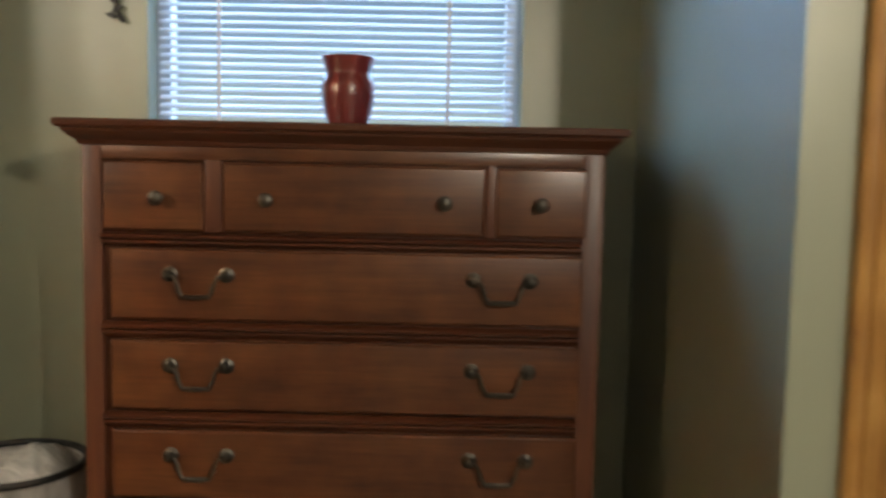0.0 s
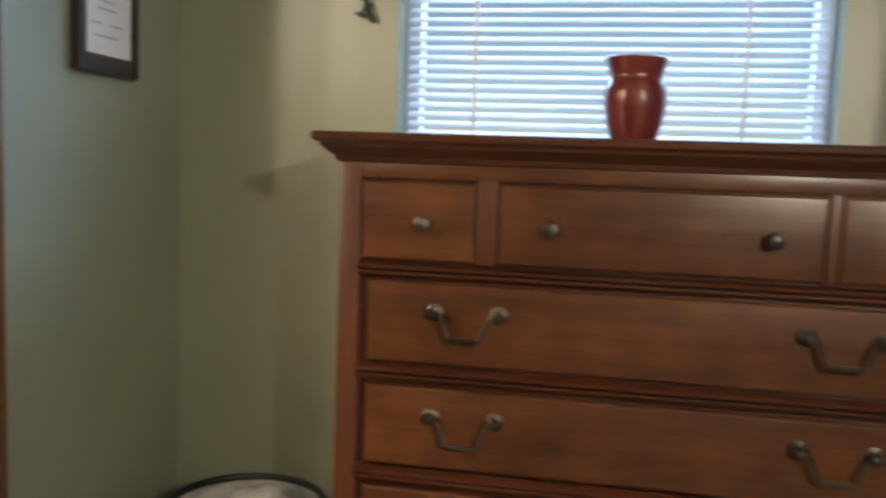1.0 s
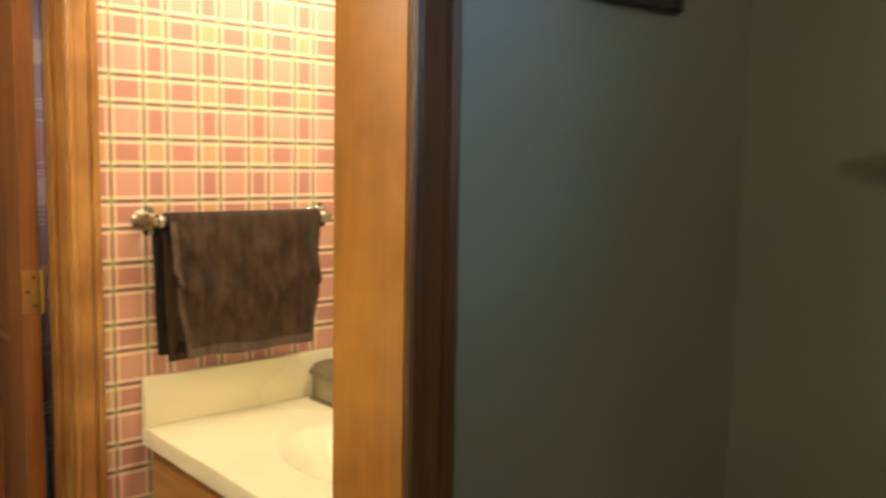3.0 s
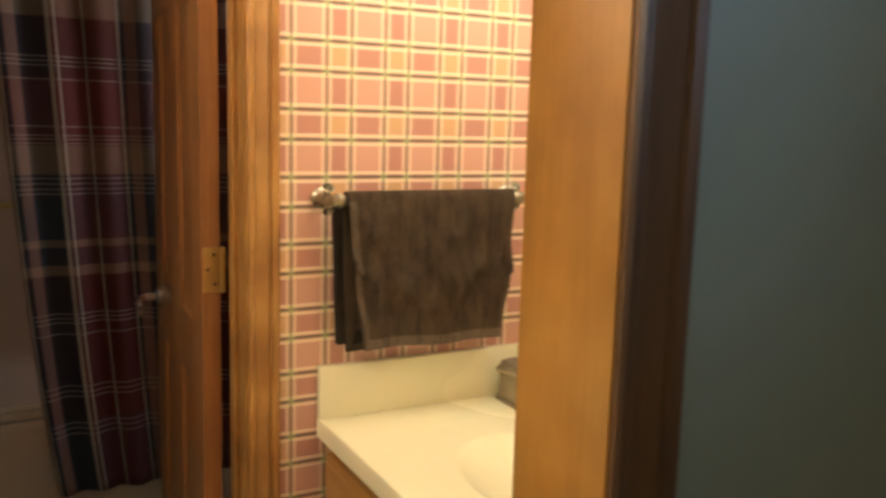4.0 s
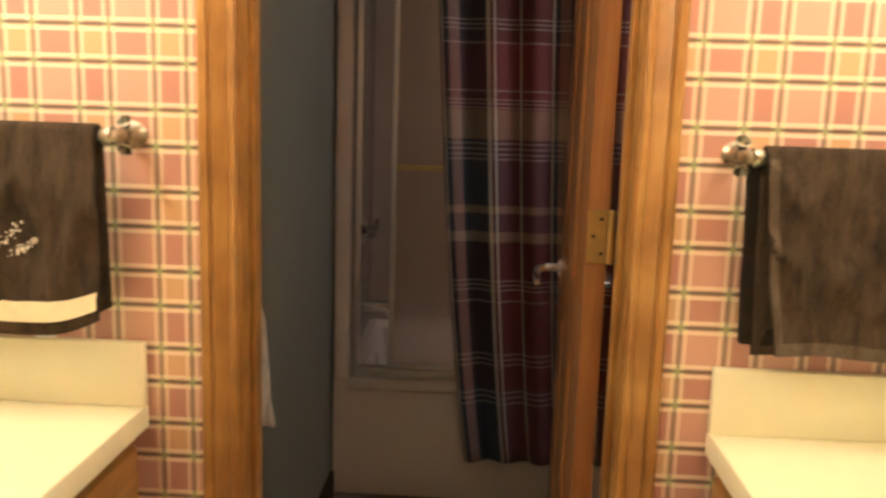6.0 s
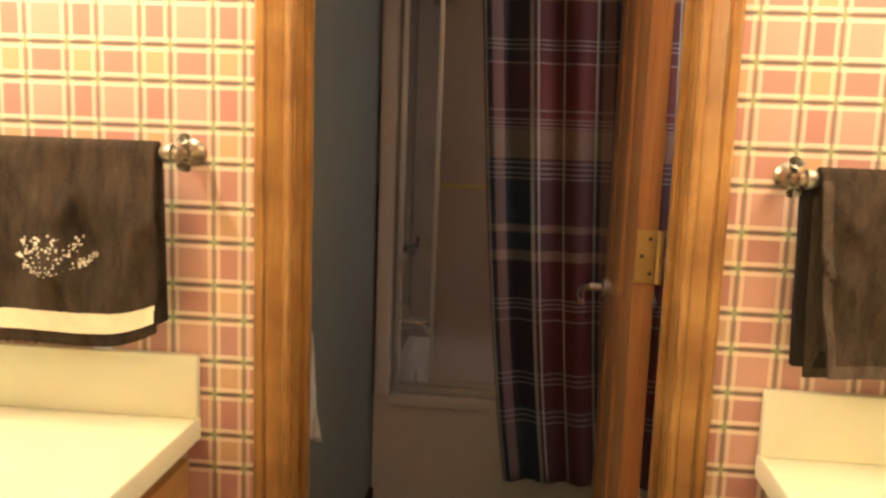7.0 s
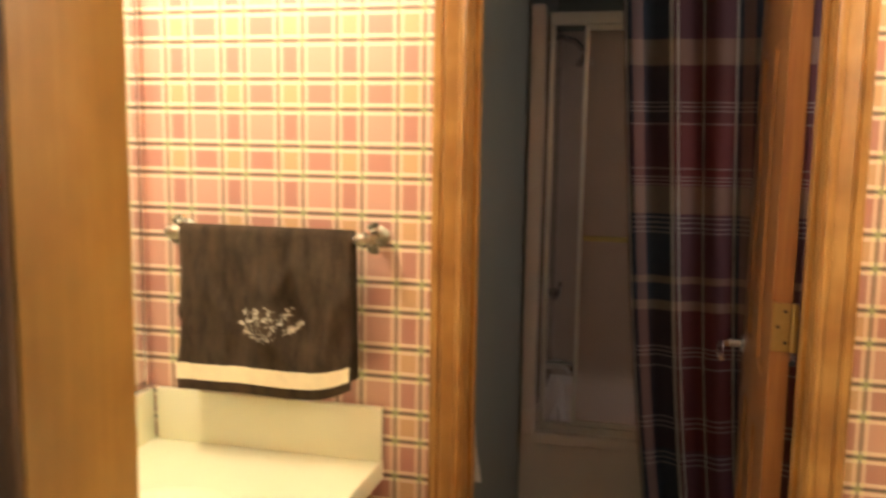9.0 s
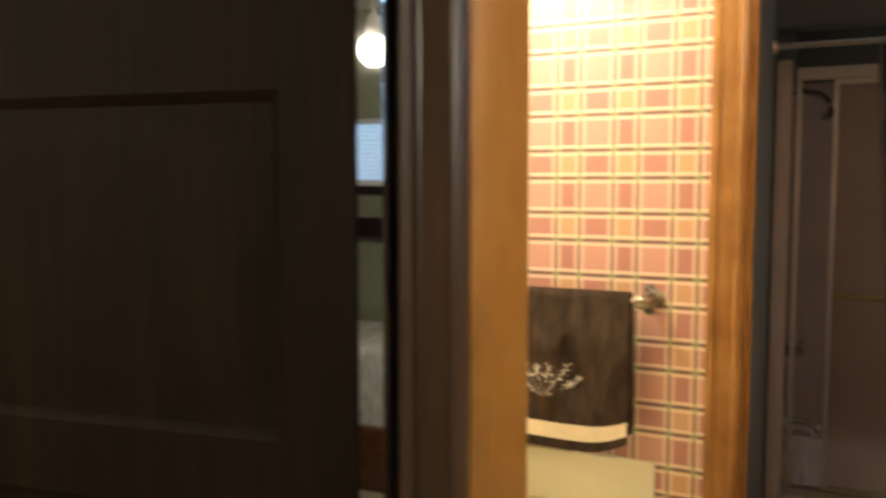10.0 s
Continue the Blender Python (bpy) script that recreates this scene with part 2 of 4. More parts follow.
ALUMINIUM = plain("satin_aluminium", (0.76, 0.74, 0.70), 0.42, 1.0, 0.06, 30, 0.02)
NICKEL = plain("brushed_nickel", (0.36, 0.345, 0.27), 0.30, 1.0, 0.1, 40, 0.05)
BRASS = plain("aged_brass", (0.55, 0.42, 0.18), 0.35, 1.0, 0.15, 60, 0.05)
PEWTER = plain("dark_pewter", (0.095, 0.088, 0.076), 0.38, 0.9, 0.25, 80, 0.1)
SILVER_BOX = plain("tarnished_silver", (0.40, 0.35, 0.27), 0.38, 0.9, 0.3, 160, 0.6)
RED_GLAZE = plain("red_glaze", (0.165, 0.024, 0.022), 0.24, 0, 0.25, 14, 0.05, 0.8)
WHITE_VINYL = plain("white_vinyl", (0.80, 0.80, 0.80), 0.4, 0, 0.04, 20, 0.0)
BLACK_FRAME = plain("black_brown_frame", (0.022, 0.014, 0.011), 0.35, 0, 0.3, 60, 0.1)
MAT_BOARD = plain("white_paper", (0.74, 0.74, 0.72), 0.8, 0, 0.03, 40, 0.0)
INK = plain("grey_ink", (0.40, 0.40, 0.42), 0.8, 0, 0.1, 40, 0.0)
IRON = plain("black_iron", (0.03, 0.03, 0.03), 0.5, 0.6, 0.2, 60, 0.2)
CURTAIN = curtain_plaid("plaid_curtain_cloth")
PANE = glass("window_glass")
RIPPLED = glass("rippled_shower_glass", 0.22, (0.92, 0.81, 0.72))
BULB = glowing("lit_bulb", (1.0, 0.86, 0.66), 30.0)
GLOBE = glowing("lit_globe", (1.0, 0.74, 0.42), 6.0)
SLAT, snt, sb = material("white_blind_slat")
sb.inputs["Base Color"].default_value = (0.78, 0.80, 0.84, 1)
sb.inputs["Roughness"].default_value = 0.45
sb.inputs["Subsurface Weight"].default_value = 0.0
str_ = snt.nodes.new("ShaderNodeBsdfTranslucent")
str_.inputs[0].default_value = (0.75, 0.80, 0.86, 1)
smx = node(snt, "ShaderNodeMixShader", {0: 0.5, 1: sb.outputs[0], 2: str_.outputs[0]})
snt.links.new(smx.outputs[0], snt.nodes["Material Output"].inputs[0])
MIRROR, mnt, mb = material("silvered_mirror")
mb.inputs["Base Color"].default_value = (0.86, 0.88, 0.87, 1)
mb.inputs["Metallic"].default_value, mb.inputs["Roughness"].default_value = 1.0, 0.02


# ---- building helpers ----
def bx(bm, x0, y0, z0, x1, y1, z1, m=None):
    vs = [bm.verts.new((x, y, z)) for x in (x0, x1) for y in (y0, y1) for z in (z0, z1)]
    if m is not None:
        for v in vs:
            v.co = m @ v.co
    for f in ((0, 1, 3, 2), (4, 6, 7, 5), (0, 4, 5, 1), (2, 3, 7, 6), (0, 2, 6, 4), (1, 5, 7, 3)):
        bm.faces.new([vs[i] for i in f])
    return bm


def box(x0, y0, z0, x1, y1, z1, bevel=0.0, seg=2, m=None):
    bm = bmesh.new()
    bx(bm, min(x0, x1), min(y0, y1), min(z0, z1), max(x0, x1), max(y0, y1), max(z0, z1), m)
    if bevel:
        bmesh.ops.bevel(bm, geom=bm.edges[:], offset=bevel, segments=seg, profile=0.6, affect="EDGES")
    return bm


def boxes(*dims):
    bm = bmesh.new()
    for d in dims:
        bx(bm, *d)
    return bm


def ring_skin(bm, rings, caps=True, closed=True):
    loops = [[bm.verts.new(p) for p in r] for r in rings]
    n = len(loops[0])
    for a, b in zip(loops, loops[1:]):
        for i in range(n if closed else n - 1):
            bm.faces.new((a[i], a[(i + 1) % n], b[(i + 1) % n], b[i]))
    if caps:
        bm.faces.new(loops[0][::-1])
        bm.faces.new(loops[-1])
    return bm


def lathe(profile, centre, axis="z", n=24, bm=None):
    """Turn (radius, height) pairs round an axis."""
    bm = bm or bmesh.new()
    rings = []
    for r, h in profile:
        ring = []
        for i in range(n):
            a = 2 * math.pi * i / n
            c, s = max(r, 0.0004) * math.cos(a), max(r, 0.0004) * math.sin(a)
            p = {"z": (c, s, h), "x": (h, c, s), "y": (c, h, s)}[axis]
            ring.append(Vector(centre) + Vector(p))
        rings.append(ring)
    return ring_skin(bm, rings)


def tube(points, r, n=10, bm=None):
    bm = bm or bmesh.new()
    pts = [Vector(p) for p in points]
    rings = []
    for i, p in enumerate(pts):
        d = (pts[min(i + 1, len(pts) - 1)] - pts[max(i - 1, 0)]).normalized()
        side = d.cross(Vector((0.31, 0.27, 0.91))).normalized()
        up = side.cross(d)
        rr = r[i] if isinstance(r, (list, tuple)) else r
        rings.append([p + rr * (math.cos(2 * math.pi * k / n) * side + math.sin(2 * math.pi * k / n) * up) for k in range(n)])
    return ring_skin(bm, rings)


def extrude(outline, axis, a, b, bm=None):
    """Push a flat outline along an axis; outline gives the two other coordinates in order."""
    bm = bm or bmesh.new()
    k = "xyz".index(axis)
    rings = []
    for h in (a, b):
        ring = []
        for p in outline:
            c = list(p)
            c.insert(k, h)
            ring.append(c)
        rings.append(ring)
    return ring_skin(bm, rings)


def origin_of(ob):
    v = Vector((0, 0, 0))
    while ob is not None:
        v = v + ob.location
        ob = ob.parent
    return v


def part(name, bm, mat, parent=None, label="", smooth=35):
    bmesh.ops.recalc_face_normals(bm, faces=bm.faces[:])
    if parent is not None:
        bmesh.ops.translate(bm, vec=-origin_of(parent), verts=bm.verts[:])
    me = bpy.data.meshes.new(name)
    bm.to_mesh(me)
    bm.free()
    me.materials.append(mat)
    if smooth:
        me.shade_smooth()
        me.set_sharp_from_angle(angle=radians(smooth))
    ob = new(name, me)
    ob.parent = parent
    if label:
        tagged(ob, label)
    return ob


def thing(name, at, label, category, group="", kind=""):
    ob = new(name)
    ob.empty_display_size = 0.05
    ob.location = at
    return tagged(ob, label, category, group, kind)


def structure(name, bm, mat, label, category="wall", smooth=0):
    return tagged(part(name, bm, mat, None, "", smooth), label, category, "", "structure")


# ---- plan ----
J, XI = 1.037, 0.912              # bedroom face and vanity face of the wall between them
YS, YN = 0.112, 0.778            # clear jambs of the near doorway
VL, VR = -0.465, 1.405           # side walls of the vanity room
WN = 1.42                        # window wall
AX, AY = 2.668, 0.495              # outer corner of the wall beside the chest
EX, SY = 4.70, -2.75             # far bedroom walls
TX, TY0, TY1 = -1.335, 0.092, 1.60  # bathtub front and the shower room's side walls
H = 2.42

# ---- shell ----
structure("floor", boxes((XI, SY - 0.1, -0.1, EX + 0.1, WN + 0.1, 0.0)), CARPET, "beige cut-pile bedroom carpet", "floor")
structure("floor_bath", boxes((-2.2, VL - 0.1, -0.1, XI - 0.001, 1.75, -0.004)), VINYL, "tan sheet vinyl bathroom floor", "floor")
structure("ceiling", boxes((-2.2, SY - 0.1, H, EX + 0.1, WN + 0.25, H + 0.1)), CEILING, "flat white painted ceiling", "ceiling")
HEAD = 2.05
structure("wall_west", boxes((0.975, YN + 0.018, 0, J, WN, H), (0.975, SY, 0, J, YS - 0.018, H), (0.975, YS - 0.018, HEAD, J, YN + 0.018, H)),
          OLIVE, "olive green painted bedroom wall beside the doorway")
structure("wall_vanity_near", boxes((XI, YN + 0.018, 0, 0.973, VR + 0.1, H), (XI, VL - 0.1, 0, 0.973, YS - 0.018, H), (XI, YS - 0.018, HEAD, 0.973, YN + 0.018, H)),
          PAPER_Y, "plaid papered wall round the cased opening")
structure("wall_vanity_far", boxes((-0.058, 0.798, 0, 0, VR + 0.1, H), (-0.058, VL - 0.1, 0, 0, 0.165, H), (-0.058, 0.165, HEAD, 0, 0.798, H)),
          PAPER_Y, "pink and ochre plaid papered wall with towel bars")
structure("wall_vanity_south", boxes((0.0, VL - 0.1, 0, XI, VL, H)), PAPER_X, "plaid papered wall behind the vanity mirror")
structure("wall_vanity_north", boxes((0.0, VR, 0, XI, VR + 0.1, H)), PAPER_X, "plaid papered wall behind the vanity mirror")
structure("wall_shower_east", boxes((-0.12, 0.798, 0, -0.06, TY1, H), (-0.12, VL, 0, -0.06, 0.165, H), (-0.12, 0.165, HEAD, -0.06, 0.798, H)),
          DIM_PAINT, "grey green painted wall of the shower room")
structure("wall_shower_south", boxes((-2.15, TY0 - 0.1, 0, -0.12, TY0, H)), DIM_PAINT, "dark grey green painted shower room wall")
# opening left for the added, unseen window
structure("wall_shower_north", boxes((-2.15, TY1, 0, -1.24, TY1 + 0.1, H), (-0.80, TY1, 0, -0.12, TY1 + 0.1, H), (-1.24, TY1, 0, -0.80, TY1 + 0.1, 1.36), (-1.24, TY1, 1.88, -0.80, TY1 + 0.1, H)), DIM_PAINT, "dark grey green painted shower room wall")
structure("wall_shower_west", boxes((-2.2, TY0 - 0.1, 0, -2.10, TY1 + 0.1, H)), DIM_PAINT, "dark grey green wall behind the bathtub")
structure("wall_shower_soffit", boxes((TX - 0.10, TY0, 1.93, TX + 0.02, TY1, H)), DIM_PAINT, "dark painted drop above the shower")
WX0, WX1, WZ0, WZ1 = 1.530, 2.395, 1.08, 2.12
structure("wall_north", boxes((XI, WN, 0, WX0, WN + 0.14, H), (WX1, WN, 0, AX + 0.2, WN + 0.14, H), (WX0, WN, 0, WX1, WN + 0.14, WZ0), (WX0, WN, WZ1, WX1, WN + 0.14, H)),
          OLIVE, "olive green painted wall with the window")
structure("wall_alcove", boxes((AX, AY, 0, AX + 0.10, WN, H)), OLIVE, "olive green painted return wall beside the chest")
structure("wall_north_side", boxes((AX + 0.10, AY, 0, 2.807, AY + 0.10, H), (3.62, AY, 0, EX, AY + 0.10, H), (2.807, AY, HEAD, 3.62, AY + 0.10, H)),
          OLIVE, "olive green painted wall beside the closet door")
structure("wall_closet_back", boxes((AX + 0.1, AY + 0.7, 0, EX, AY + 0.8, H)), OLIVE, "plain olive closet back wall")
FY0, FY1, FZ0, FZ1 = -2.60, -1.80, 1.42, 1.80
structure("wall_east", boxes((EX, FY1, 0, EX + 0.1, AY + 0.8, H), (EX, SY, 0, EX + 0.1, FY0, H), (EX, FY0, 0, EX + 0.1, FY1, FZ0), (EX, FY0, FZ1, EX + 0.1, FY1, H)),
          OLIVE, "olive green painted wall with a high window")
structure("wall_south", boxes((XI, SY - 0.1, 0, EX + 0.1, SY, H)), OLIVE, "plain olive green bedroom wall")
structure("baseboard", boxes((J, YN + 0.08, 0, J + 0.012, WN, 0.085), (J + 0.012, WN - 0.012, 0, AX, WN, 0.085)), OAK_Y, "honey oak baseboard", "baseboard")
structure("baseboard_shower", boxes((TX + 0.02, TY0, 0, -0.13, TY0 + 0.012, 0.085)), WALNUT, "dark brown baseboard in the shower room", "baseboard")

CASING = [(0, 0), (0, 0.008), (0.004, 0.011), (0.012, 0.011), (0.0145, 0.0085), (0.028, 0.012), (0.040, 0.016), (0.0425, 0.0125), (0.046, 0.0125),
          (0.049, 0.0175), (0.060, 0.0185), (0.065, 0.015), (0.065, 0)]


def door_casing(name, x, out, ya, yb, label, mat, mat_head, wide=1.0, head=2.03):
    """A moulded trim round an opening in a wall across x; out is the side it stands proud of."""
    d = thing(name, (x, (ya + yb) / 2, 0), label, "door trim", "", "structure")
    for y, s in ((ya, -1), (yb, 1)):
        part("side_casing", extrude([(x + out * b, y + s * a * wide) for a, b in CASING], "z", 0.0, head + 0.065), mat, d)
    part("head_casing", extrude([(x + out * b, head + 0.0 + a) for a, b in CASING], "y", ya, yb), mat_head, d)
    return d


def door_jamb(name, x0, x1, ya, yb, label, head=2.03, mat=OAK):
    d = thing(name, ((x0 + x1) / 2, (ya + yb) / 2, 0), label, "door jamb", "", "structure")
    part("side_jamb", box(x0, ya - 0.018, 0, x1, ya, head + 0.018, 0.0015), mat, d)
    part("side_jamb", box(x0, yb, 0, x1, yb + 0.018, head + 0.018, 0.0015), mat, d)
    part("head_jamb", box(x0, ya, head, x1, yb, head + 0.018, 0.0015), OAK_Y, d)
    return d


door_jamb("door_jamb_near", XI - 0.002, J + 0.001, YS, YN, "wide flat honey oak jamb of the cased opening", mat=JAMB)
door_casing("door_casing_near", J, 1, YS - 0.002, YN + 0.002, "moulded brown casing round the cased opening", BROWN_TRIM, BROWN_TRIM, 0.90)
FA, FB = 0.180, 0.783
far_jamb = door_jamb("door_jamb_far", -0.121, 0.001, FA + 0.004, FB - 0.004, "honey oak jamb of the shower room door")
part("door_stop", box(-0.075, FA + 0.004, 0, -0.045, FA + 0.014, 2.03, 0.002), OAK, far_jamb)
part("door_stop", box(-0.075, FB - 0.014, 0, -0.045, FB - 0.004, 2.03, 0.002), OAK, far_jamb)
door_casing("door_casing_far", 0.0, 1, FA, FB, "fluted honey oak casing round the shower room door", OAK, OAK_Y, 0.87)
CAS2 = thing("door_casing_closet", (2.81, AY, 0), "honey oak casing of the closet doorway", "door trim", "", "structure")
part("side_casing", extrude([(2.807 - a, AY - b) for a, b in CASING], "z", 0.0, 2.095), OAK, CAS2)
part("head_casing", extrude([(AY - b, 2.03 + a) for a, b in CASING], "x", 2.807, 3.62), OAK_X, CAS2)
part("side_casing", extrude([(3.62 + a, AY - b) for a, b in CASING], "z", 0.0, 2.095), OAK, CAS2)


# ---- panelled doors ----
def frame_bm(w, h, t, panels):
    bm = bmesh.new()
    xs = sorted({0.0, w, *[v for p in panels for v in p[:2]]})
    zs = sorted({0.0, h, *[v for p in panels for v in p[2:4]]})
    for xa, xb in zip(xs, xs[1:]):
        for za, zb in zip(zs, zs[1:]):
            if not any(p[0] <= xa and xb <= p[1] and p[2] <= za and zb <= p[3] for p in panels):
                bx(bm, xa, 0, za, xb, t, zb)
    bmesh.ops.remove_doubles(bm, verts=bm.verts[:], dist=1e-5)
    return bm


def local(ob, parent):
    ob.parent = parent
    return ob


def leaf(name, m, w, h, t, panels, mat, label):
    d = new(name)
    tagged(d, label, "door")
    d.empty_display_size = 0.05
    d.matrix_world = m
    local(part("frame", frame_bm(w, h, t, panels), mat, None, "", 0), d)
    for xa, xb, za, zb in panels:
        bm = bmesh.new()
        for y0, sgn in ((0.0, 1), (t, -1)):
            loops = []
            for inset, depth in ((0.0, 0.0), (0.006, 0.003), (0.010, 0.007), (0.018, 0.007), (0.042, 0.003), (0.048, 0.003)):
                y = y0 + sgn * depth
                loops.append([bm.verts.new(p) for p in ((xa + inset, y, za + inset), (xb - inset, y, za + inset), (xb - inset, y, zb - inset), (xa + inset, y, zb - inset))])
            for a, b in zip(loops, loops[1:]):
                for i in range(4):
                    bm.faces.new((a[i], a[(i + 1) % 4], b[(i + 1) % 4], b[i]))
            bm.faces.new(loops[-1])
        local(part("panel", bm, mat, None, "", 20), d)
    return d


def six_panels(w, s=0.105, mid=0.09):
    c = w / 2
    out = []
    for za, zb in ((0.23, 0.80), (0.93, 1.58), (1.70, 1.92)):
        out += [(s, c - mid / 2, za, zb), (c + mid / 2, w - s, za, zb)]
    return out


# shower room door, swung into the shower room
SW = 0.59
sd = leaf("shower_room_door", Matrix.Translation((-0.130, 0.729, 0.01)) @ Matrix.Rotation(radians(178.6), 4, "Z") @ Matrix.Translation((0, -0.035, 0)),
          SW, 2.01, 0.035, six_panels(SW), OAK_DOOR, "reddish oak six panel door, darkened for shade, standing open into the shower room")


def lever(parent, x, z, side, mat):
    """A lever handle on a round rose, on the face y = 0 or beyond."""
    y0 = 0.035 if side > 0 else 0.0
    h = part("handle_rose", lathe([(0.0, 0), (0.027, 0), (0.027, 0.006), (0.02, 0.010), (0.010, 0.012), (0.010, 0.038), (0.0, 0.040)], (0, 0, 0), "y", 20), mat, None, "brushed nickel door handle")
    local(h, parent)
    h.matrix_basis = Matrix.Translation((x, y0, z)) @ Matrix.Diagonal((1, side, 1, 1))
    g = part("handle_lever", tube([(x, y0 + side * 0.036, z), (x - 0.012, y0 + side * 0.056, z - 0.002), (x - 0.070, y0 + side * 0.062, z - 0.006), (x - 0.105, y0 + side * 0.060, z - 0.016)], [0.009, 0.009, 0.008, 0.007]), mat)
    local(g, parent)


lever(sd, SW - 0.05, 0.897, 1, CHROME)
lever(sd, SW - 0.05, 0.897, -1, CHROME)
for zz in (0.20, 1.009, 1.80):
    hg = part("hinge", boxes((-0.0025, 0.003, zz, 0.0, 0.034, zz + 0.089)), BRASS, None, "aged brass butt hinge", 0)
    local(hg, sd)
    for dy, dz in ((0.010, 0.016), (0.024, 0.045), (0.012, 0.074)):
        sc_ = part("screw", lathe([(0.0, 0), (0.0035, 0), (0.003, -0.0008), (0.0, -0.001)], (-0.0026, dy, zz + dz), "x", 10), PEWTER, None)
        local(sc_, hg)
    kn = part("hinge_knuckle", lathe([(0.0, 0), (0.006, 0), (0.006, 0.089), (0.0, 0.089)], (-0.004, -0.004, zz), "z", 12), BRASS, None)
    local(kn, sd)

# dark door folded back along the bedroom wall
dw = 0.64
bd = leaf("bedroom_door", Matrix.Translation((J + 0.012, 0.0165, 0.01)) @ Matrix.Rotation(radians(-90 + 9), 4, "Z"), dw, 2.02, 0.016,
          [(0.070, dw - 0.045, 1.20, 1.505), (0.045, dw - 0.045, 0.22, 1.13), (0.045, dw - 0.045, 1.60, 1.92)], WALNUT, "dark stained panelled door folded back against the wall")
wm = thing("wall_mirror", (J, 0.03, 1.0), "tall narrow frameless mirror strip between casing and dark door", "mirror")
part("glass", box(J + 0.0015, 0.0215, 0.10, J + 0.0300, 0.0470, 2.02, 0.0008, 1), MIRROR, wm)

# closet door beside the alcove
cd = leaf("closet_door", Matrix.Translation((2.812, AY + 0.02, 0.01)), 0.80, 2.01, 0.035, six_panels(0.80), OAK, "honey oak six panel closet door, closed")


# ---- window with blind ----
win = thing("window_1", (1.96, WN + 0.1, WZ0), "white vinyl window behind a closed blind", "window", "", "structure")
for d in ((WX0, WN + 0.06, WZ0, WX0 + 0.035, WN + 0.11, WZ1), (WX1 - 0.035, WN + 0.06, WZ0, WX1, WN + 0.11, WZ1),
          (WX0 + 0.035, WN + 0.06, WZ0, WX1 - 0.035, WN + 0.11, WZ0 + 0.04), (WX0 + 0.035, WN + 0.06, WZ1 - 0.04, WX1 - 0.035, WN + 0.11, WZ1)):
    part("window_frame", box(*d, 0.003), WHITE_VINYL, win)
pane = part("pane", box(WX0 + 0.035, WN + 0.083, WZ0 + 0.04, WX1 - 0.035, WN + 0.087, WZ1 - 0.04), PANE, win, "", 0)
pane.visible_shadow = False
part("window_sill", box(WX0 - 0.02, WN - 0.03, WZ0 - 0.02, WX1 + 0.02, WN + 0.06, WZ0 - 0.001, 0.004), WHITE_VINYL, win)
blind = thing("window_blind", (1.96, WN + 0.03, WZ1), "white aluminium venetian blind with tilted slats", "blind")
part("headrail", box(WX0 + 0.008, WN + 0.012, WZ1 - 0.04, WX1 - 0.008, WN + 0.05, WZ1 - 0.002, 0.003), WHITE_VINYL, blind)
part("bottom_rail", box(WX0 + 0.010, WN + 0.018, WZ0 + 0.006, WX1 - 0.010, WN + 0.044, WZ0 + 0.020, 0.004), WHITE_VINYL, blind)
PITCH = 0.0195
slat_me = None
for i in range(60):
    z = WZ0 + 0.032 + i * PITCH
    if z > WZ1 - 0.05:
        break
    if slat_me is None:
        bm = bmesh.new()
        prof = []
        for k in range(5):
            a = (k / 4 - 0.5) * 0.0215
            prof.append((a * math.cos(radians(32)), a * math.sin(radians(32)) + 0.0022 * (1 - (k / 2 - 1) ** 2)))
        ring = prof + [(a, b - 0.0006) for a, b in prof[::-1]]
        extrude(ring, "x", WX0 + 0.018 - 1.96, WX1 - 0.018 - 1.96, bm)
        bmesh.ops.recalc_face_normals(bm, faces=bm.faces[:])
        slat_me = bpy.data.meshes.new("slat")
        bm.to_mesh(slat_me)
        bm.free()
        slat_me.materials.append(SLAT)
    s = new("slat", slat_me)
    s.parent = blind
    s.location = (0, 0, z - WZ1)
for xx in (1.690, 2.225):
    part("ladder_cord", boxes((xx - 0.004, WN + 0.0145, WZ0 + 0.02, xx + 0.004, WN + 0.0155, WZ1 - 0.04)), WHITE_VINYL, blind, "", 0)
# unseen window, added as the source of the shower room's extra lamp
sw = thing("added_shower_window", (-1.02, TY1 + 0.05, 1.36), "added unseen white window that lights the shower room", "window", "", "structure")
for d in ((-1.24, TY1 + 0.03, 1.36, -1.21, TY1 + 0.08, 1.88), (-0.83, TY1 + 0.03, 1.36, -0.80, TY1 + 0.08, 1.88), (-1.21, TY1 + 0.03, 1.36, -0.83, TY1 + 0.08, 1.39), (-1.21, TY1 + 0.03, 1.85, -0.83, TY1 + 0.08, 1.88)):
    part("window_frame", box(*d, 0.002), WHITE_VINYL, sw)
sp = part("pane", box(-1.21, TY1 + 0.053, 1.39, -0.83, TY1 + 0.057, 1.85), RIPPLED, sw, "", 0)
fw = thing("window_2", (EX + 0.05, -2.20, FZ0), "small high window with a lowered blind", "window", "", "structure")
for d in ((EX + 0.02, FY0, FZ0, EX + 0.06, FY0 + 0.03, FZ1), (EX + 0.02, FY1 - 0.03, FZ0, EX + 0.06, FY1, FZ1), (EX + 0.02, FY0 + 0.03, FZ0, EX + 0.06, FY1 - 0.03, FZ0 + 0.03), (EX + 0.02, FY0 + 0.03, FZ1 - 0.03, EX + 0.06, FY1 - 0.03, FZ1)):
    part("window_frame", box(*d, 0.002), WHITE_VINYL, fw)
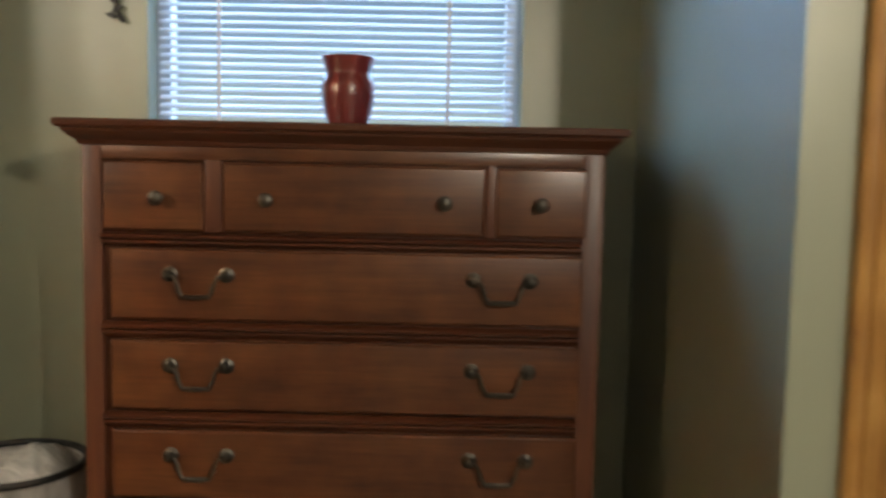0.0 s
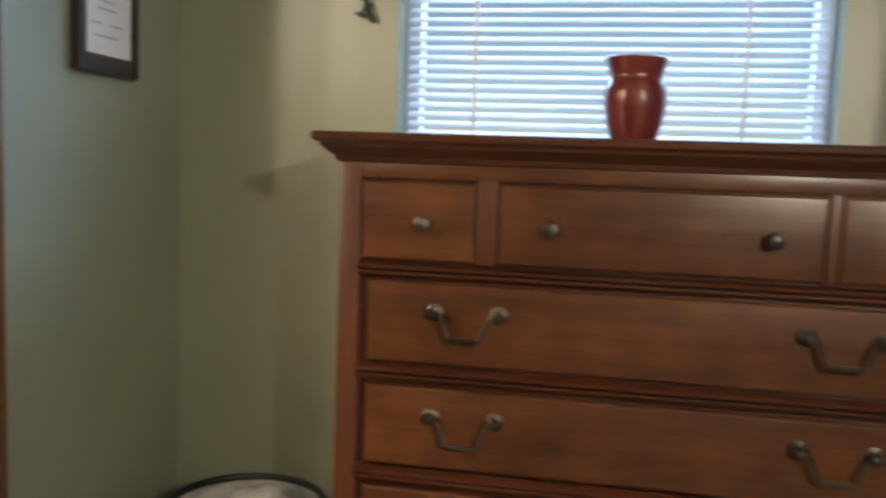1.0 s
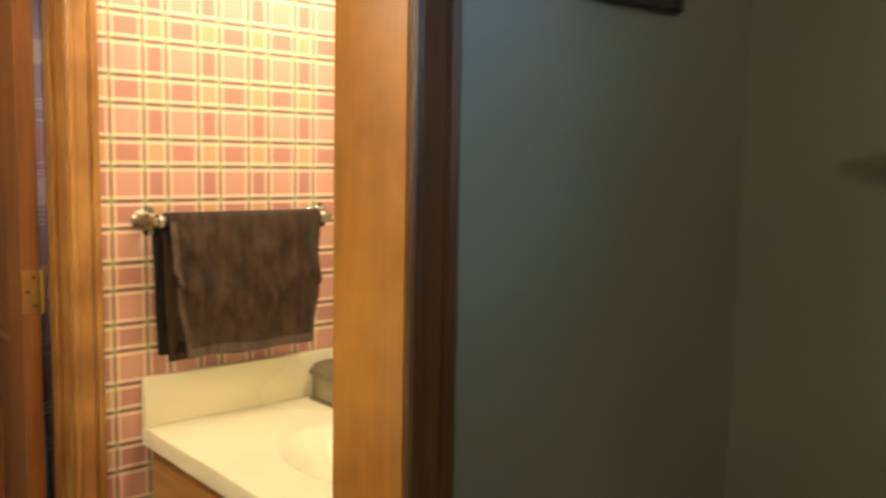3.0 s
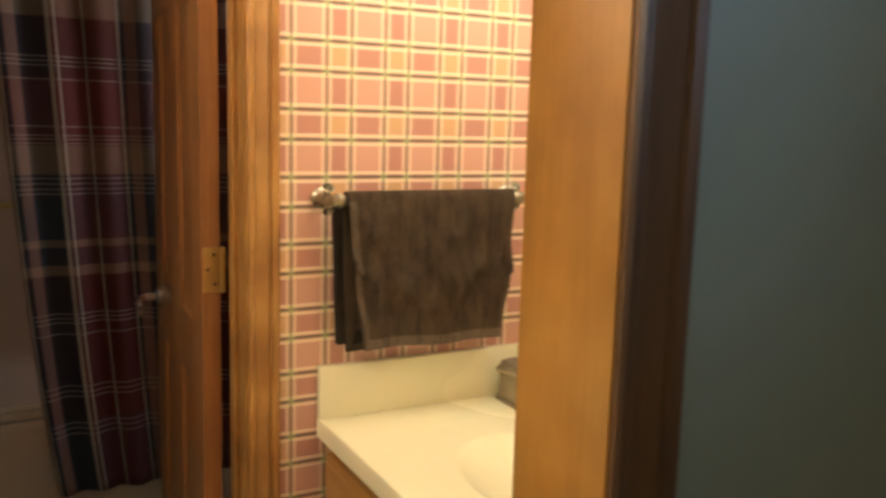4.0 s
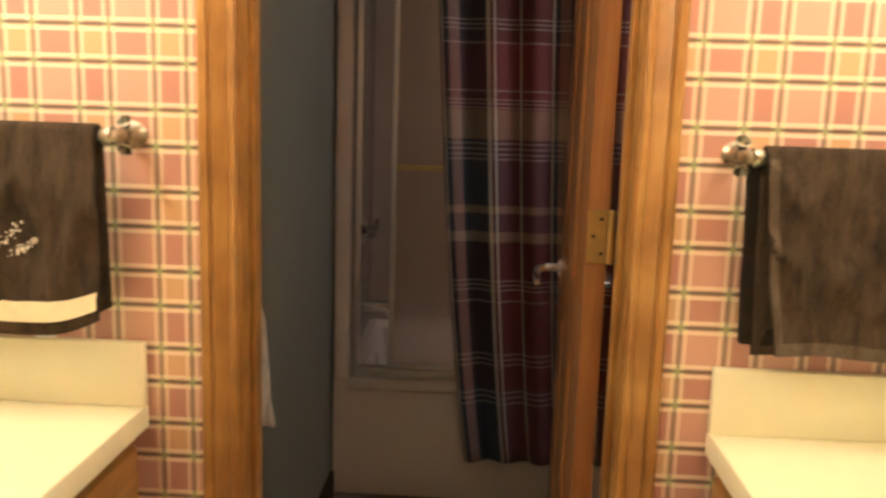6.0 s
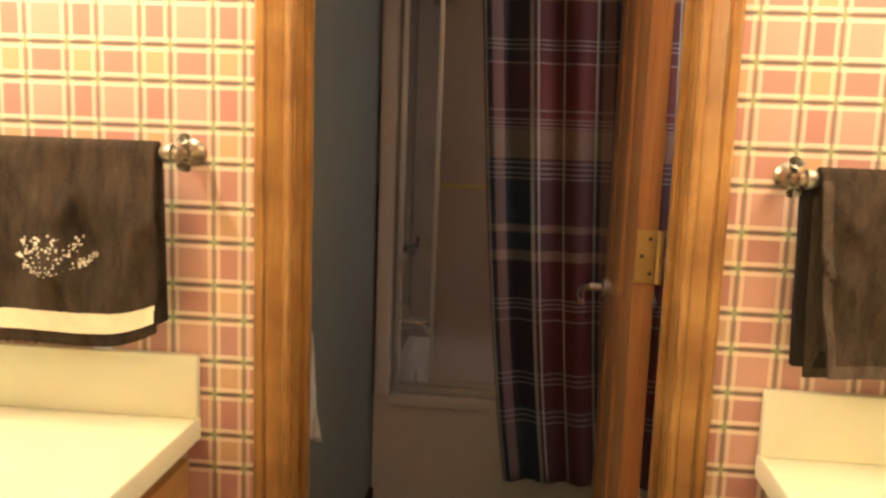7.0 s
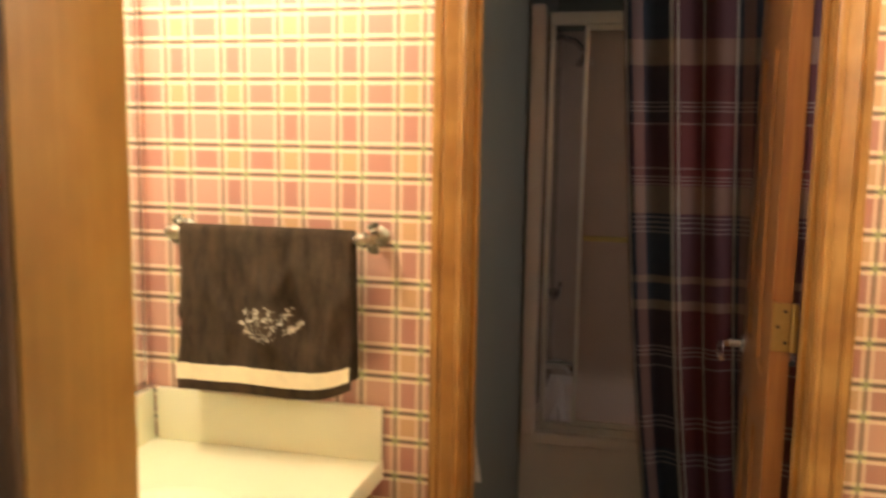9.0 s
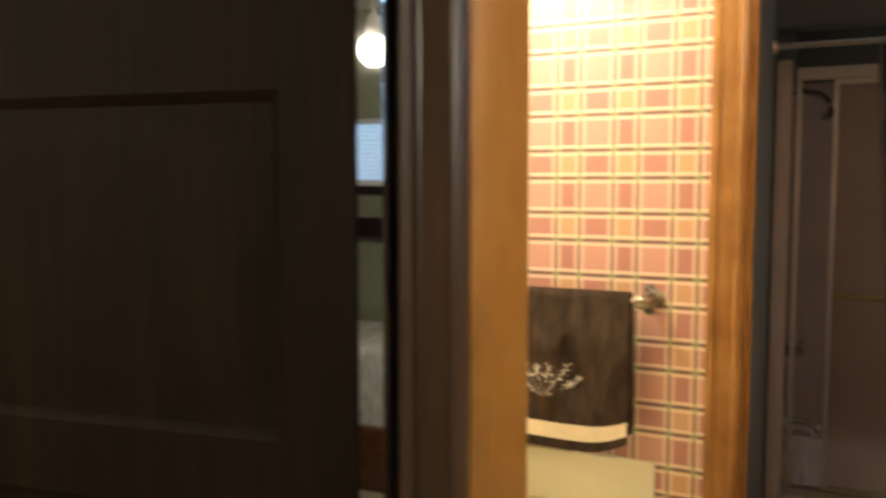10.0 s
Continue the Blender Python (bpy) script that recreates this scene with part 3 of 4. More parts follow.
part("window_sill", box(EX - 0.03, FY0 - 0.03, FZ0 - 0.05, EX - 0.001, FY1 + 0.03, FZ0 - 0.001, 0.004), BLACK_FRAME, fw, "dark wood sill")
fb = thing("small_blind", (EX + 0.01, -2.20, FZ1), "small white slatted blind in a high window", "blind")
for i in range(15):
    z = FZ0 + 0.035 + i * 0.0245
    part("slat", box(EX + 0.0, FY0 + 0.032, z, EX + 0.018, FY1 - 0.032, z + 0.002, 0.0, 1, None), SLAT, fb, "", 0)


# ---- chest of drawers ----
CX0, CX1, CF, CB, CT = 1.538, 2.522, 1.02, 1.395, 1.443
chest = thing("chest_of_drawers", ((CX0 + CX1) / 2, (CF + CB) / 2, 0), "tall reddish cherry wood chest of drawers below the window", "chest")
part("body", boxes((CX0, CF + 0.012, 0.10, CX1, CB, 1.399)), CHERRY_Z, chest, "", 0)
for xa, xb in ((CX0, CX0 + 0.038), (CX1 - 0.042, CX1)):
    part("corner_post", box(xa, CF, 0.10, xb, CF + 0.03, 1.399, 0.004), CHERRY_Z, chest)
part("frieze", box(CX0 + 0.038, CF + 0.001, 1.371, CX1 - 0.042, CF + 0.03, 1.399, 0.001), CHERRY, chest)
CORNICE = [(0.0, 1.420), (0.006, 1.422), (0.010, 1.430), (0.024, 1.438), (0.034, 1.446), (0.036, 1.451), (0.043, 1.452), (0.050, 1.456), (0.051, 1.464), (0.047, 1.468)]
bm = bmesh.new()
rings = [[(CX0 - o, CF - o, z), (CX1 + o, CF - o, z), (CX1 + o, CB, z), (CX0 - o, CB, z)] for o, z in [(0.76 * a, b - 0.025) for a, b in CORNICE]]
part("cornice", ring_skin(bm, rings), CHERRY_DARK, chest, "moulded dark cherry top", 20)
rows_z = [(1.064, 1.205), (0.889, 1.030), (0.714, 0.855), (0.539, 0.680), (0.364, 0.505), (0.150, 0.330)]
for za, zb in [(1.205, 1.234), *[(lo[1], hi[0]) for hi, lo in zip(rows_z, rows_z[1:])], (0.10, 0.150)]:
    m_ = (za + zb) / 2
    prof = [(CF + 0.02, za + 0.002), (CF + 0.004, za + 0.002), (CF - 0.001, m_ - 0.009), (CF - 0.006, m_ - 0.006), (CF - 0.006, m_ - 0.002), (CF + 0.001, m_), (CF - 0.007, m_ + 0.003), (CF - 0.008, m_ + 0.008),
            (CF - 0.002, m_ + 0.011), (CF + 0.004, zb - 0.002), (CF + 0.02, zb - 0.002)]
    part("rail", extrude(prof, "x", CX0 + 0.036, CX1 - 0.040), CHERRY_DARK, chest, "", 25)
part("base_skirt", box(CX0 - 0.014, CF - 0.014, 0.0, CX1 + 0.014, CB, 0.105, 0.006), CHERRY, chest)


def drawer(xa, xb, za, zb):
    steps = ((0.0, CF + 0.02), (0.0, CF + 0.001), (0.0015, CF - 0.002), (0.0045, CF - 0.0042), (0.009, CF - 0.005))
    d = part("drawer", ring_skin(bmesh.new(), [[(xa + i, y, za + i), (xb - i, y, za + i), (xb - i, y, zb - i), (xa + i, y, zb - i)] for i, y in steps]), CHERRY, chest, "", 25)
    return d


def knob(par, x, z):
    y = CF - 0.004
    part("knob", lathe([(0.0, 0), (0.010, 0), (0.010, -0.003), (0.005, -0.006), (0.005, -0.011), (0.012, -0.015), (0.014, -0.020), (0.012, -0.025), (0.006, -0.028), (0.0, -0.0285)], (x, y, z), "y", 20), PEWTER, par, "dark pewter knob")


def bail(par, xa, xb, z):
    """A drop handle between two small rosettes."""
    y = CF - 0.004
    for x in (xa, xb):
        part("rosette", lathe([(0.0, 0), (0.015, 0), (0.015, -0.003), (0.009, -0.006), (0.007, -0.014), (0.010, -0.018), (0.006, -0.023), (0.0, -0.024)], (x, y, z), "y", 16), PEWTER, par)
    w = xb - xa
    pts = []
    for k in range(15):
        t = k / 14
        xx = xa + 0.010 + (w - 0.02) * t
        k_ = min(1.0, min(t, 1 - t) / 0.22)
        drop = -0.040 * k_ * k_ * (3 - 2 * k_)
        pts.append((xx, y - 0.020 - 0.006 * math.sin(math.pi * t), z + drop))
    part("bail", tube(pts, [0.0034 + 0.0016 * math.sin(math.pi * k / 14) for k in range(15)], 8), PEWTER, par, "dark pewter drop handle")


for xa, xb, ks in ((1.578, 1.768, (1.684,)), (1.804, 2.298, (1.889, 2.222)), (2.318, 2.489, (2.402,))):
    d = drawer(xa, xb, 1.237, 1.367)
    for kx in ks:
        knob(d, kx, 1.299)
for xx in (1.786, 2.308):
    part("divider", box(xx - (0.016 if xx < 2 else 0.009), CF - 0.001, 1.235, xx + (0.016 if xx < 2 else 0.009), CF + 0.03, 1.371, 0.002), CHERRY_Z, chest)
for za, zb in rows_z:
    d = drawer(1.590, 2.486, za + 0.003, zb - 0.003)
    zc = zb - 0.050
    bail(d, 1.705, 1.812, zc)
    bail(d, 2.279, 2.387, zc)

vase = thing("vase", (2.012, 1.25, CT), "glossy dark red ceramic vase on the chest", "vase")
VP = [(0.0, 0.0), (0.039, 0.0), (0.042, 0.004), (0.046, 0.016), (0.053, 0.038), (0.0575, 0.062), (0.0592, 0.082), (0.0575, 0.100), (0.0525, 0.113), (0.0495, 0.119), (0.050, 0.125), (0.0535, 0.136), (0.0575, 0.148), (0.058, 0.1525), (0.0555, 0.1545),
      (0.050, 0.147), (0.045, 0.134), (0.044, 0.120), (0.052, 0.10), (0.052, 0.07), (0.036, 0.012), (0.0, 0.010)]
part("jar", lathe([(0.965 * a, 0.985 * b) for a, b in VP], (2.012, 1.25, CT), "z", 40), RED_GLAZE, vase)
part("rim", tube([(2.012 + 0.0545 * math.cos(a), 1.25 + 0.0545 * math.sin(a), CT + 0.1512) for a in [2 * math.pi * k / 40 for k in range(41)]], 0.0025, 8), RED_GLAZE, vase, "thin rounded red lip", 80)

# laundry hamper in the corner
HC = (1.305, 1.195)
ham = thing("laundry_hamper", (HC[0], HC[1], 0), "round hamper with a dark rim, full of white laundry", "hamper")
part("bin", lathe([(0.0, 0.0), (0.125, 0.0), (0.132, 0.02), (0.152, 0.715), (0.147, 0.715), (0.13, 0.03), (0.0, 0.03)], (HC[0], HC[1], 0), "z", 36), WHITE_CLOTH, ham)
part("rim", tube([(HC[0] + 0.151 * math.cos(a), HC[1] + 0.151 * math.sin(a), 0.717) for a in [2 * math.pi * k / 40 for k in range(41)]], 0.008, 8), IRON, ham, "dark rolled rim")
bm = bmesh.new()
N = 34
rings = []
for i in range(N):
    r = 0.145 * i / (N - 1)
    ring = []
    for k in range(48):
        a = 2 * math.pi * k / 48
        p = Vector((r * math.cos(a), r * math.sin(a), 0))
        h = 0.704 + 0.030 * (1 - (r / 0.145) ** 2) + 0.05 * (noise.noise(p * 9) * (1 - (r / 0.165) ** 4)) + 0.022 * abs(noise.noise(p * 21 + Vector((3, 1, 0)))) - 0.05 * (r / 0.145) ** 6
        ring.append((HC[0] + p.x, HC[1] + p.y, h))
    rings.append(ring)
part("laundry", ring_skin(bm, rings, caps=False), WHITE_CLOTH, ham, "crumpled white and grey laundry", 80)

# framed certificate
PX = J
pf = thing("picture_frame", (PX, 1.12, 1.72), "framed certificate in a dark wood frame on the wall", "picture")
PY0, PY1, PZ0, PZ1, PW = 1.026, 1.220, 1.540, 1.852, 0.022
for d in ((PX + 0.002, PY0, PZ0, PX + 0.022, PY0 + PW, PZ1), (PX + 0.002, PY1 - PW, PZ0, PX + 0.022, PY1, PZ1), (PX + 0.002, PY0 + PW, PZ0, PX + 0.022, PY1 - PW, PZ0 + 0.034), (PX + 0.002, PY0 + PW, PZ1 - PW, PX + 0.022, PY1 - PW, PZ1)):
    part("frame_bar", box(*d, 0.004), BLACK_FRAME, pf)
sheet = part("certificate", boxes((PX + 0.002, PY0 + PW, PZ0 + 0.034, PX + 0.016, PY1 - PW, PZ1 - PW)), MAT_BOARD, pf, "white printed sheet", 0)
for z, a, b in ((1.606, 0.030, 0.105), (1.628, 0.02, 0.05), (1.628, 0.08, 0.12), (1.655, 0.04, 0.10), (1.670, 0.045, 0.095), (1.700, 0.03, 0.11), (1.735, 0.03, 0.12)):
    part("print_line", boxes((PX + 0.0162, PY0 + PW + a, z, PX + 0.0168, PY0 + PW + b, z + 0.0035)), INK, sheet, "", 0)

# wrought iron scroll beside the window
sc = thing("wall_scroll", (1.447, WN, 1.773), "small black wrought iron leaf scroll on the wall", "wall decor")


def spiral(cx, cz, r0, turns, start, sgn):
    pts = []
    for k in range(30):
        t = k / 29
        a = start + sgn * turns * 2 * math.pi * t
        r = r0 * (1 - 0.8 * t)
        pts.append((cx + r * math.cos(a), WN - 0.010, cz + r * math.sin(a)))
    return pts


part("scroll", tube(spiral(1.422, 1.788, 0.034, 1.2, -1.2, 1), 0.0035, 8), IRON, sc)
part("scroll", tube(spiral(1.477, 1.773, 0.028, 1.1, 3.6, -1), 0.0035, 8), IRON, sc)
part("stem", tube([(1.432, WN - 0.01, 1.923), (1.442, WN - 0.011, 1.843), (1.467, WN - 0.012, 1.763), (1.460, WN - 0.012, 1.718), (1.477, WN - 0.010, 1.685)], 0.004, 8), IRON, sc)
for cx, cz, a in ((1.464, 1.715, 0.6), (1.472, 1.698, -0.8), (1.454, 1.735, 2.4), (1.447, 1.833, 0.3), (1.470, 1.748, 1.1), (1.452, 1.70, 2.9)):
    ring = [(cx + 0.016 * math.cos(a) * u - 0.006 * math.sin(a) * v, WN - 0.012 - 0.002 * abs(v), cz + 0.016 * math.sin(a) * u + 0.006 * math.cos(a) * v) for u, v in ((-1, 0), (-0.3, 1), (0.5, 0.8), (1, 0), (0.5, -0.8), (-0.3, -1))]
    part("leaf", ring_skin(bmesh.new(), [ring, [(p[0], p[1] + 0.004, p[2]) for p in ring]]), IRON, sc)

# ---- vanities ----
def vanity(sgn, y_front, y_back, label, group):
    """A counter with an oval basin over an oak cabinet; sgn is the side on which the wall stands."""
    v = thing("vanity", ((XI) / 2, (y_front + y_back) / 2, 0), label, "vanity", group)
    lo, hi = min(y_front, y_back), max(y_front, y_back)
    x0, x1 = 0.003, XI - 0.004
    cx, cy = 0.43, (y_front + y_back) / 2 + sgn * 0.018
    bm = bmesh.new()
    nx = 48
    rects = []

    def edge(a):
        c, s = math.cos(a), math.sin(a)
        k = min(((x1 - cx) if c > 0 else (cx - x0)) / max(abs(c), 1e-6), ((hi - cy) if s > 0 else (cy - lo)) / max(abs(s), 1e-6))
        return (cx + c * k, cy + s * k)
    corner = [math.atan2(b - cy, a - cx) for a in (x0, x1) for b in (lo, hi)]
    angles = sorted({round(a % (2 * math.pi), 6) for a in [2 * math.pi * k / nx for k in range(nx)] + corner})
    prof = [(1.0, 0.785), (0.97, 0.7845), (0.93, 0.782), (0.84, 0.774), (0.66, 0.762), (0.4, 0.753), (0.12, 0.750)]
    rings = [[(*edge(a), 0.748) for a in angles], [(*edge(a), 0.781) for a in angles]]
    rings.append([(cx + (edge(a)[0] - cx) * 0.994, cy + (edge(a)[1] - cy) * 0.992, 0.785) for a in angles])
    for k, z in prof:
        rings.append([(cx + 0.215 * k * math.cos(a), cy + 0.150 * k * math.sin(a), z) for a in angles])
    part("countertop", ring_skin(bm, rings, caps=False), CREAM, v, "cream cultured marble top with a moulded oval basin", 40)
    part("side_splash", box(0.001, lo + (0.021 if sgn < 0 else 0), 0.785, 0.021, hi - (0.021 if sgn > 0 else 0), 0.89, 0.004), CREAM, v)
    yb = y_back
    part("back_splash", box(0.022, yb, 0.785, x1, yb - sgn * 0.020, 0.89, 0.004), CREAM, v)
    part("drain", lathe([(0.0, 0.7505), (0.02, 0.7505), (0.022, 0.753), (0.017, 0.755), (0.0, 0.754)], (cx, cy, 0), "z", 20), CHROME, v)
    fy = yb - sgn * 0.07
    fa = part("faucet", lathe([(0.0, 0.786), (0.024, 0.786), (0.024, 0.80), (0.015, 0.81), (0.013, 0.87), (0.017, 0.88), (0.0, 0.886)], (cx, fy, 0), "z", 20), CHROME, v, "chrome basin tap")
    part("spout", tube([(cx, fy, 0.855), (cx, fy - sgn * 0.05, 0.865), (cx, fy - sgn * 0.095, 0.85), (cx, fy - sgn * 0.105, 0.83)], 0.010, 10), CHROME, fa)
    cf = y_front + sgn * 0.022
    part("cabinet", box(0.004, cf, 0.09, x1 - 0.004, y_back - sgn * 0.002, 0.746, 0.002), OAK, v, "honey oak cabinet")
    part("toe_kick", box(0.004, cf + sgn * 0.06, 0.0, x1 - 0.004, y_back - sgn * 0.002, 0.09), WALNUT, v, "", 0)
    for xa, xb in ((0.035, 0.437), (0.457, 0.859)):
        bm = bmesh.new()
        bx(bm, xa, min(cf, cf - sgn * 0.016), 0.13, xb, max(cf, cf - sgn * 0.016), 0.585)
        d = part("cabinet_door", bm, OAK, v, "", 0)
        w = 0.05
        rings = []
        for ins, dep in ((w, 0.0165), (w + 0.006, 0.010), (w + 0.016, 0.010), (w + 0.034, 0.0165), (w + 0.036, 0.017)):
            y = cf - sgn * dep
            rings.append([(xa + ins, y, 0.13 + ins), (xb - ins, y, 0.13 + ins), (xb - ins, y, 0.585 - ins), (xa + ins, y, 0.585 - ins)])
        part("raised_panel", ring_skin(bmesh.new(), rings), OAK, d, "", 20)
        kx = xb - 0.028 if xa < 0.1 else xa + 0.028
        part("knob", lathe([(0.0, 0), (0.008, 0), (0.006, -sgn * 0.010), (0.014, -sgn * 0.016), (0.012, -sgn * 0.024), (0.0, -sgn * 0.027)], (kx, cf - sgn * 0.016, 0.53), "y", 14), NICKEL, d)
        part("drawer_front", box(xa, cf, 0.605, xb, cf - sgn * 0.016, 0.725, 0.004), OAK_X, v)
    return v


vanity(-1, 0.032, VL + 0.002, "oak vanity with a cream marble top beside the embroidered towel", "vanities")
vanity(1, 0.916, VR - 0.002, "oak vanity with a cream marble top holding a silver box", "vanities")
for y, s, lab in ((VL, 1, "mirror above the vanity with the embroidered towel"), (VR, -1, "mirror above the vanity with the silver box")):
    mm = thing("vanity_mirror", (0.44, y, 0.9), "large frameless " + lab, "mirror", "vanity mirrors")
    part("glass", box(0.03, y + s * 0.001, 0.905, 0.875, y + s * 0.006, 1.82, 0.001, 1), MIRROR, mm)
    part("edge_strip", box(0.022, y + s * 0.001, 0.895, 0.03, y + s * 0.008, 1.83), CHROME, mm, "", 0)
    vl = thing("vanity_light", (0.46, y, 2.02), "three globe bar light above the vanity mirror", "light", "vanity lights")
    part("back_plate", box(0.14, y + s * 0.001, 1.98, 0.78, y + s * 0.045, 2.06, 0.006), CHROME, vl)
    for xx in (0.26, 0.46, 0.66):
        part("socket", lathe([(0.0, 0), (0.025, 0), (0.022, s * 0.03), (0.0, s * 0.03)], (xx, y + s * 0.045, 2.02), "y", 16), CHROME, vl)
        g = part("globe", lathe([(0.045 * math.sin(math.pi * k / 12), 0.045 * -math.cos(math.pi * k / 12)) for k in range(13)], (xx, y + s * 0.119, 2.02), "z", 20), GLOBE, vl, "lit white glass globe", 80)
        g.visible_shadow = False

# ---- towel bars and towels ----
def trumpet(y, up, tilt, size, side=0.0):
    """A flared petal that opens away from the wall."""
    bm = lathe([(0.004, 0.0), (0.007, 0.010), (0.010, 0.020), (0.0145, 0.028), (0.016, 0.031), (0.0135, 0.032), (0.009, 0.026), (0.006, 0.018), (0.0, 0.016)], (0, 0, 0), "z", 14)
    m = Matrix.Translation((0.026, y + side * 0.006, 1.213 + up * 0.006)) @ Matrix.Rotation(side * 0.9, 4, "X") @ Matrix.Rotation(tilt, 4, "Y") @ Matrix.Scale(size, 4)
    bmesh.ops.transform(bm, matrix=m, verts=bm.verts[:])
    return bm


def towel_bar(ya, yb, label):
    t = thing("towel_bar", (0.0, (ya + yb) / 2, 1.21), label, "towel bar", "towel bars")
    part("rod", tube([(0.068, ya, 1.213), (0.068, yb, 1.213)], 0.0085, 14), CHROME, t)
    for y, s in ((ya, 1), (yb, -1)):
        b = part("bracket", lathe([(0.0, 0), (0.019, 0), (0.020, 0.003), (0.014, 0.007), (0.011, 0.014), (0.010, 0.030), (0.008, 0.044), (0.010, 0.056), (0.0105, 0.070), (0.007, 0.078), (0.0, 0.080)], (0.001, y, 1.213), "x", 20), NICKEL, t, "leaf cast nickel bracket")
        part("collar", lathe([(0.0, 0), (0.0135, 0), (0.0145, s * 0.004), (0.012, s * 0.012), (0.0105, s * 0.018), (0.0, s * 0.018)], (0.068, y + s * 0.006, 1.213), "y", 18), NICKEL, b)
        part("petal", trumpet(y, 1, 0.80, 0.74), NICKEL, b)
        part("petal", trumpet(y, -1, 2.30, 0.74), NICKEL, b)
        part("petal", trumpet(y, 0, 1.45, 0.45, 1.0), NICKEL, b)
        part("petal", trumpet(y, 0, 1.45, 0.45, -1.0), NICKEL, b)
    return t


towel_bar(-0.372, 0.023, "chrome towel bar with turned nickel brackets holding the embroidered towel")
towel_bar(0.922, 1.326, "chrome towel bar with turned nickel brackets holding the plain towel")


def draped(name, ya, yb, front, back, seed, mat, label, taper=0.0, curl=0.0):
    """A towel folded over the rod: one thick sheet with soft folds."""
    t = thing(name, (0.068, (ya + yb) / 2, 1.22), label, "towel", "towels")
    nu, nv = 56, 64
    rod, r = Vector((0.068, 0, 1.213)), 0.014
    path = []
    for i in range(24):
        path.append((0.068 - r - 0.002 * (1 - i / 23), back + (1.213 - back) * i / 23))
    for i in range(1, 10):
        a = math.pi - math.pi * i / 10
        path.append((0.068 + r * math.cos(a), 1.213 + r * math.sin(a)))
    for i in range(30):
        path.append((0.068 + r, 1.213 - (1.213 - front) * i / 29))
    rows_ = []
    for i, (x, z) in enumerate(path):
        row = []
        fall = max(0.0, (1.213 - z)) / (1.213 - front)
        side = 1 if i > 30 else -0.25
        for k in range(nu + 1):
            s = k / nu
            y = ya + (yb - ya) * s
            y += taper * fall * (0.5 - s) * 2 * (1 if side > 0 else 0.4)
            fold = noise.noise(Vector((s * 5.2 + seed, z * 2.2, seed))) * 0.026 + 0.010 * math.sin(s * 17 + seed + z * 9) + noise.noise(Vector((s * 9 + z * 12, z * 10, seed + 4))) * 0.018
            crease = 1 - abs(noise.noise(Vector((s * 5.5 + z * 3.5 + seed, z * 6.5 - s * 2.6, seed * 1.7))))
            fold += 0.038 * crease ** 7 - 0.012
            fold *= min(1.0, max(0.05, (0.84 - fall) * 4))
            dx = side * (fall ** 0.6) * (0.012 + fold) if side > 0 else side * fall * 0.03
            dz = 0.006 * noise.noise(Vector((s * 3, seed, 1.5))) * fall + curl * fall ** 2 * max(0.0, s - 0.76) ** 2
            row.append((max(0.012, x + dx), y, z + dz))
        rows_.append(row)
    bm = bmesh.new()
    vs = [[bm.verts.new(p) for p in row] for row in rows_]
    for a, b in zip(vs, vs[1:]):
        for k in range(nu):
            bm.faces.new((a[k], a[k + 1], b[k + 1], b[k]))
    ob = part("cloth", bm, mat, t, "", 80)
    sol = ob.modifiers.new("thickness", "SOLIDIFY")
    sol.thickness, sol.offset = 0.007, 0.0
    return t, rows_


tl, rl = draped("hand_towel", -0.343, -0.006, 0.920, 0.93, 2.0, BROWN_TOWEL, "dark brown terry towel with a cream band and embroidery", -0.004, 0.40)
tr, rr = draped("hand_towel", 0.946, 1.300, 0.938, 0.925, 7.0, BROWN_TOWEL, "plain dark brown terry towel folded over its bar", 0.030)
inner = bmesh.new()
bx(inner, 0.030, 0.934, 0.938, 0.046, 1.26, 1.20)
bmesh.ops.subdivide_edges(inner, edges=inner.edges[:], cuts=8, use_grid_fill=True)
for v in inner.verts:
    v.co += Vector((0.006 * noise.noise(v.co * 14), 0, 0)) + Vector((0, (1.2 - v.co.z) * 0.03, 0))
part("back_fold", inner, SHADED_TOWEL, tr, "", 80)


def patch_on(rows_, i0, i1, lift):
    bm = bmesh.new()
    n = len(rows_[0])
    vs = [[bm.verts.new((p[0] + lift, p[1], p[2])) for p in rows_[i]] for i in range(i0, i1)]
    for a, b in zip(vs, vs[1:]):
        for k in range(n - 1):
            bm.faces.new((a[k], a[k + 1], b[k + 1], b[k]))
    back_ = [[bm.verts.new((p[0] + lift - 0.004, p[1], p[2])) for p in rows_[i]] for i in range(i0, i1)]
    for a, b in zip(back_, back_[1:]):
        for k in range(n - 1):
            bm.faces.new((a[k], b[k], b[k + 1], a[k + 1]))
    return bm


top_i = 33
part("hem_band", patch_on(rr, len(rr) - 3, len(rr), 0.0055), HEM, tr, "paler brown hem", 80)
part("selvage", patch_on([row[:3] for row in rr], top_i, len(rr), 0.0052), HEM, tr, "paler woven selvage", 80)
part("selvage", patch_on([row[:2] for row in rl], top_i, len(rl), 0.0052), HEM, tl, "paler woven selvage", 80)
part("cream_band", patch_on(rl, len(rl) - 6, len(rl) - 2, 0.0075), CREAM_BAND, tl, "cream woven border", 80)


def on_towel(y, z):
    """The front surface of the embroidered towel."""
    k = min(range(len(rl[0])), key=lambda j: abs(rl[40][j][1] - y))
    i = min(range(top_i, len(rl)), key=lambda j: abs(rl[j][k][2] - z))
    return rl[i][k][0] + 0.0045


random.seed(5)
emb = bmesh.new()


def stitch(y, z, r):
    lathe([(0.0, -0.0015), (r, -0.0005), (r * 0.7, 0.0012), (0.0, 0.0018)], (on_towel(y, z), y, z), "x", 6, emb)


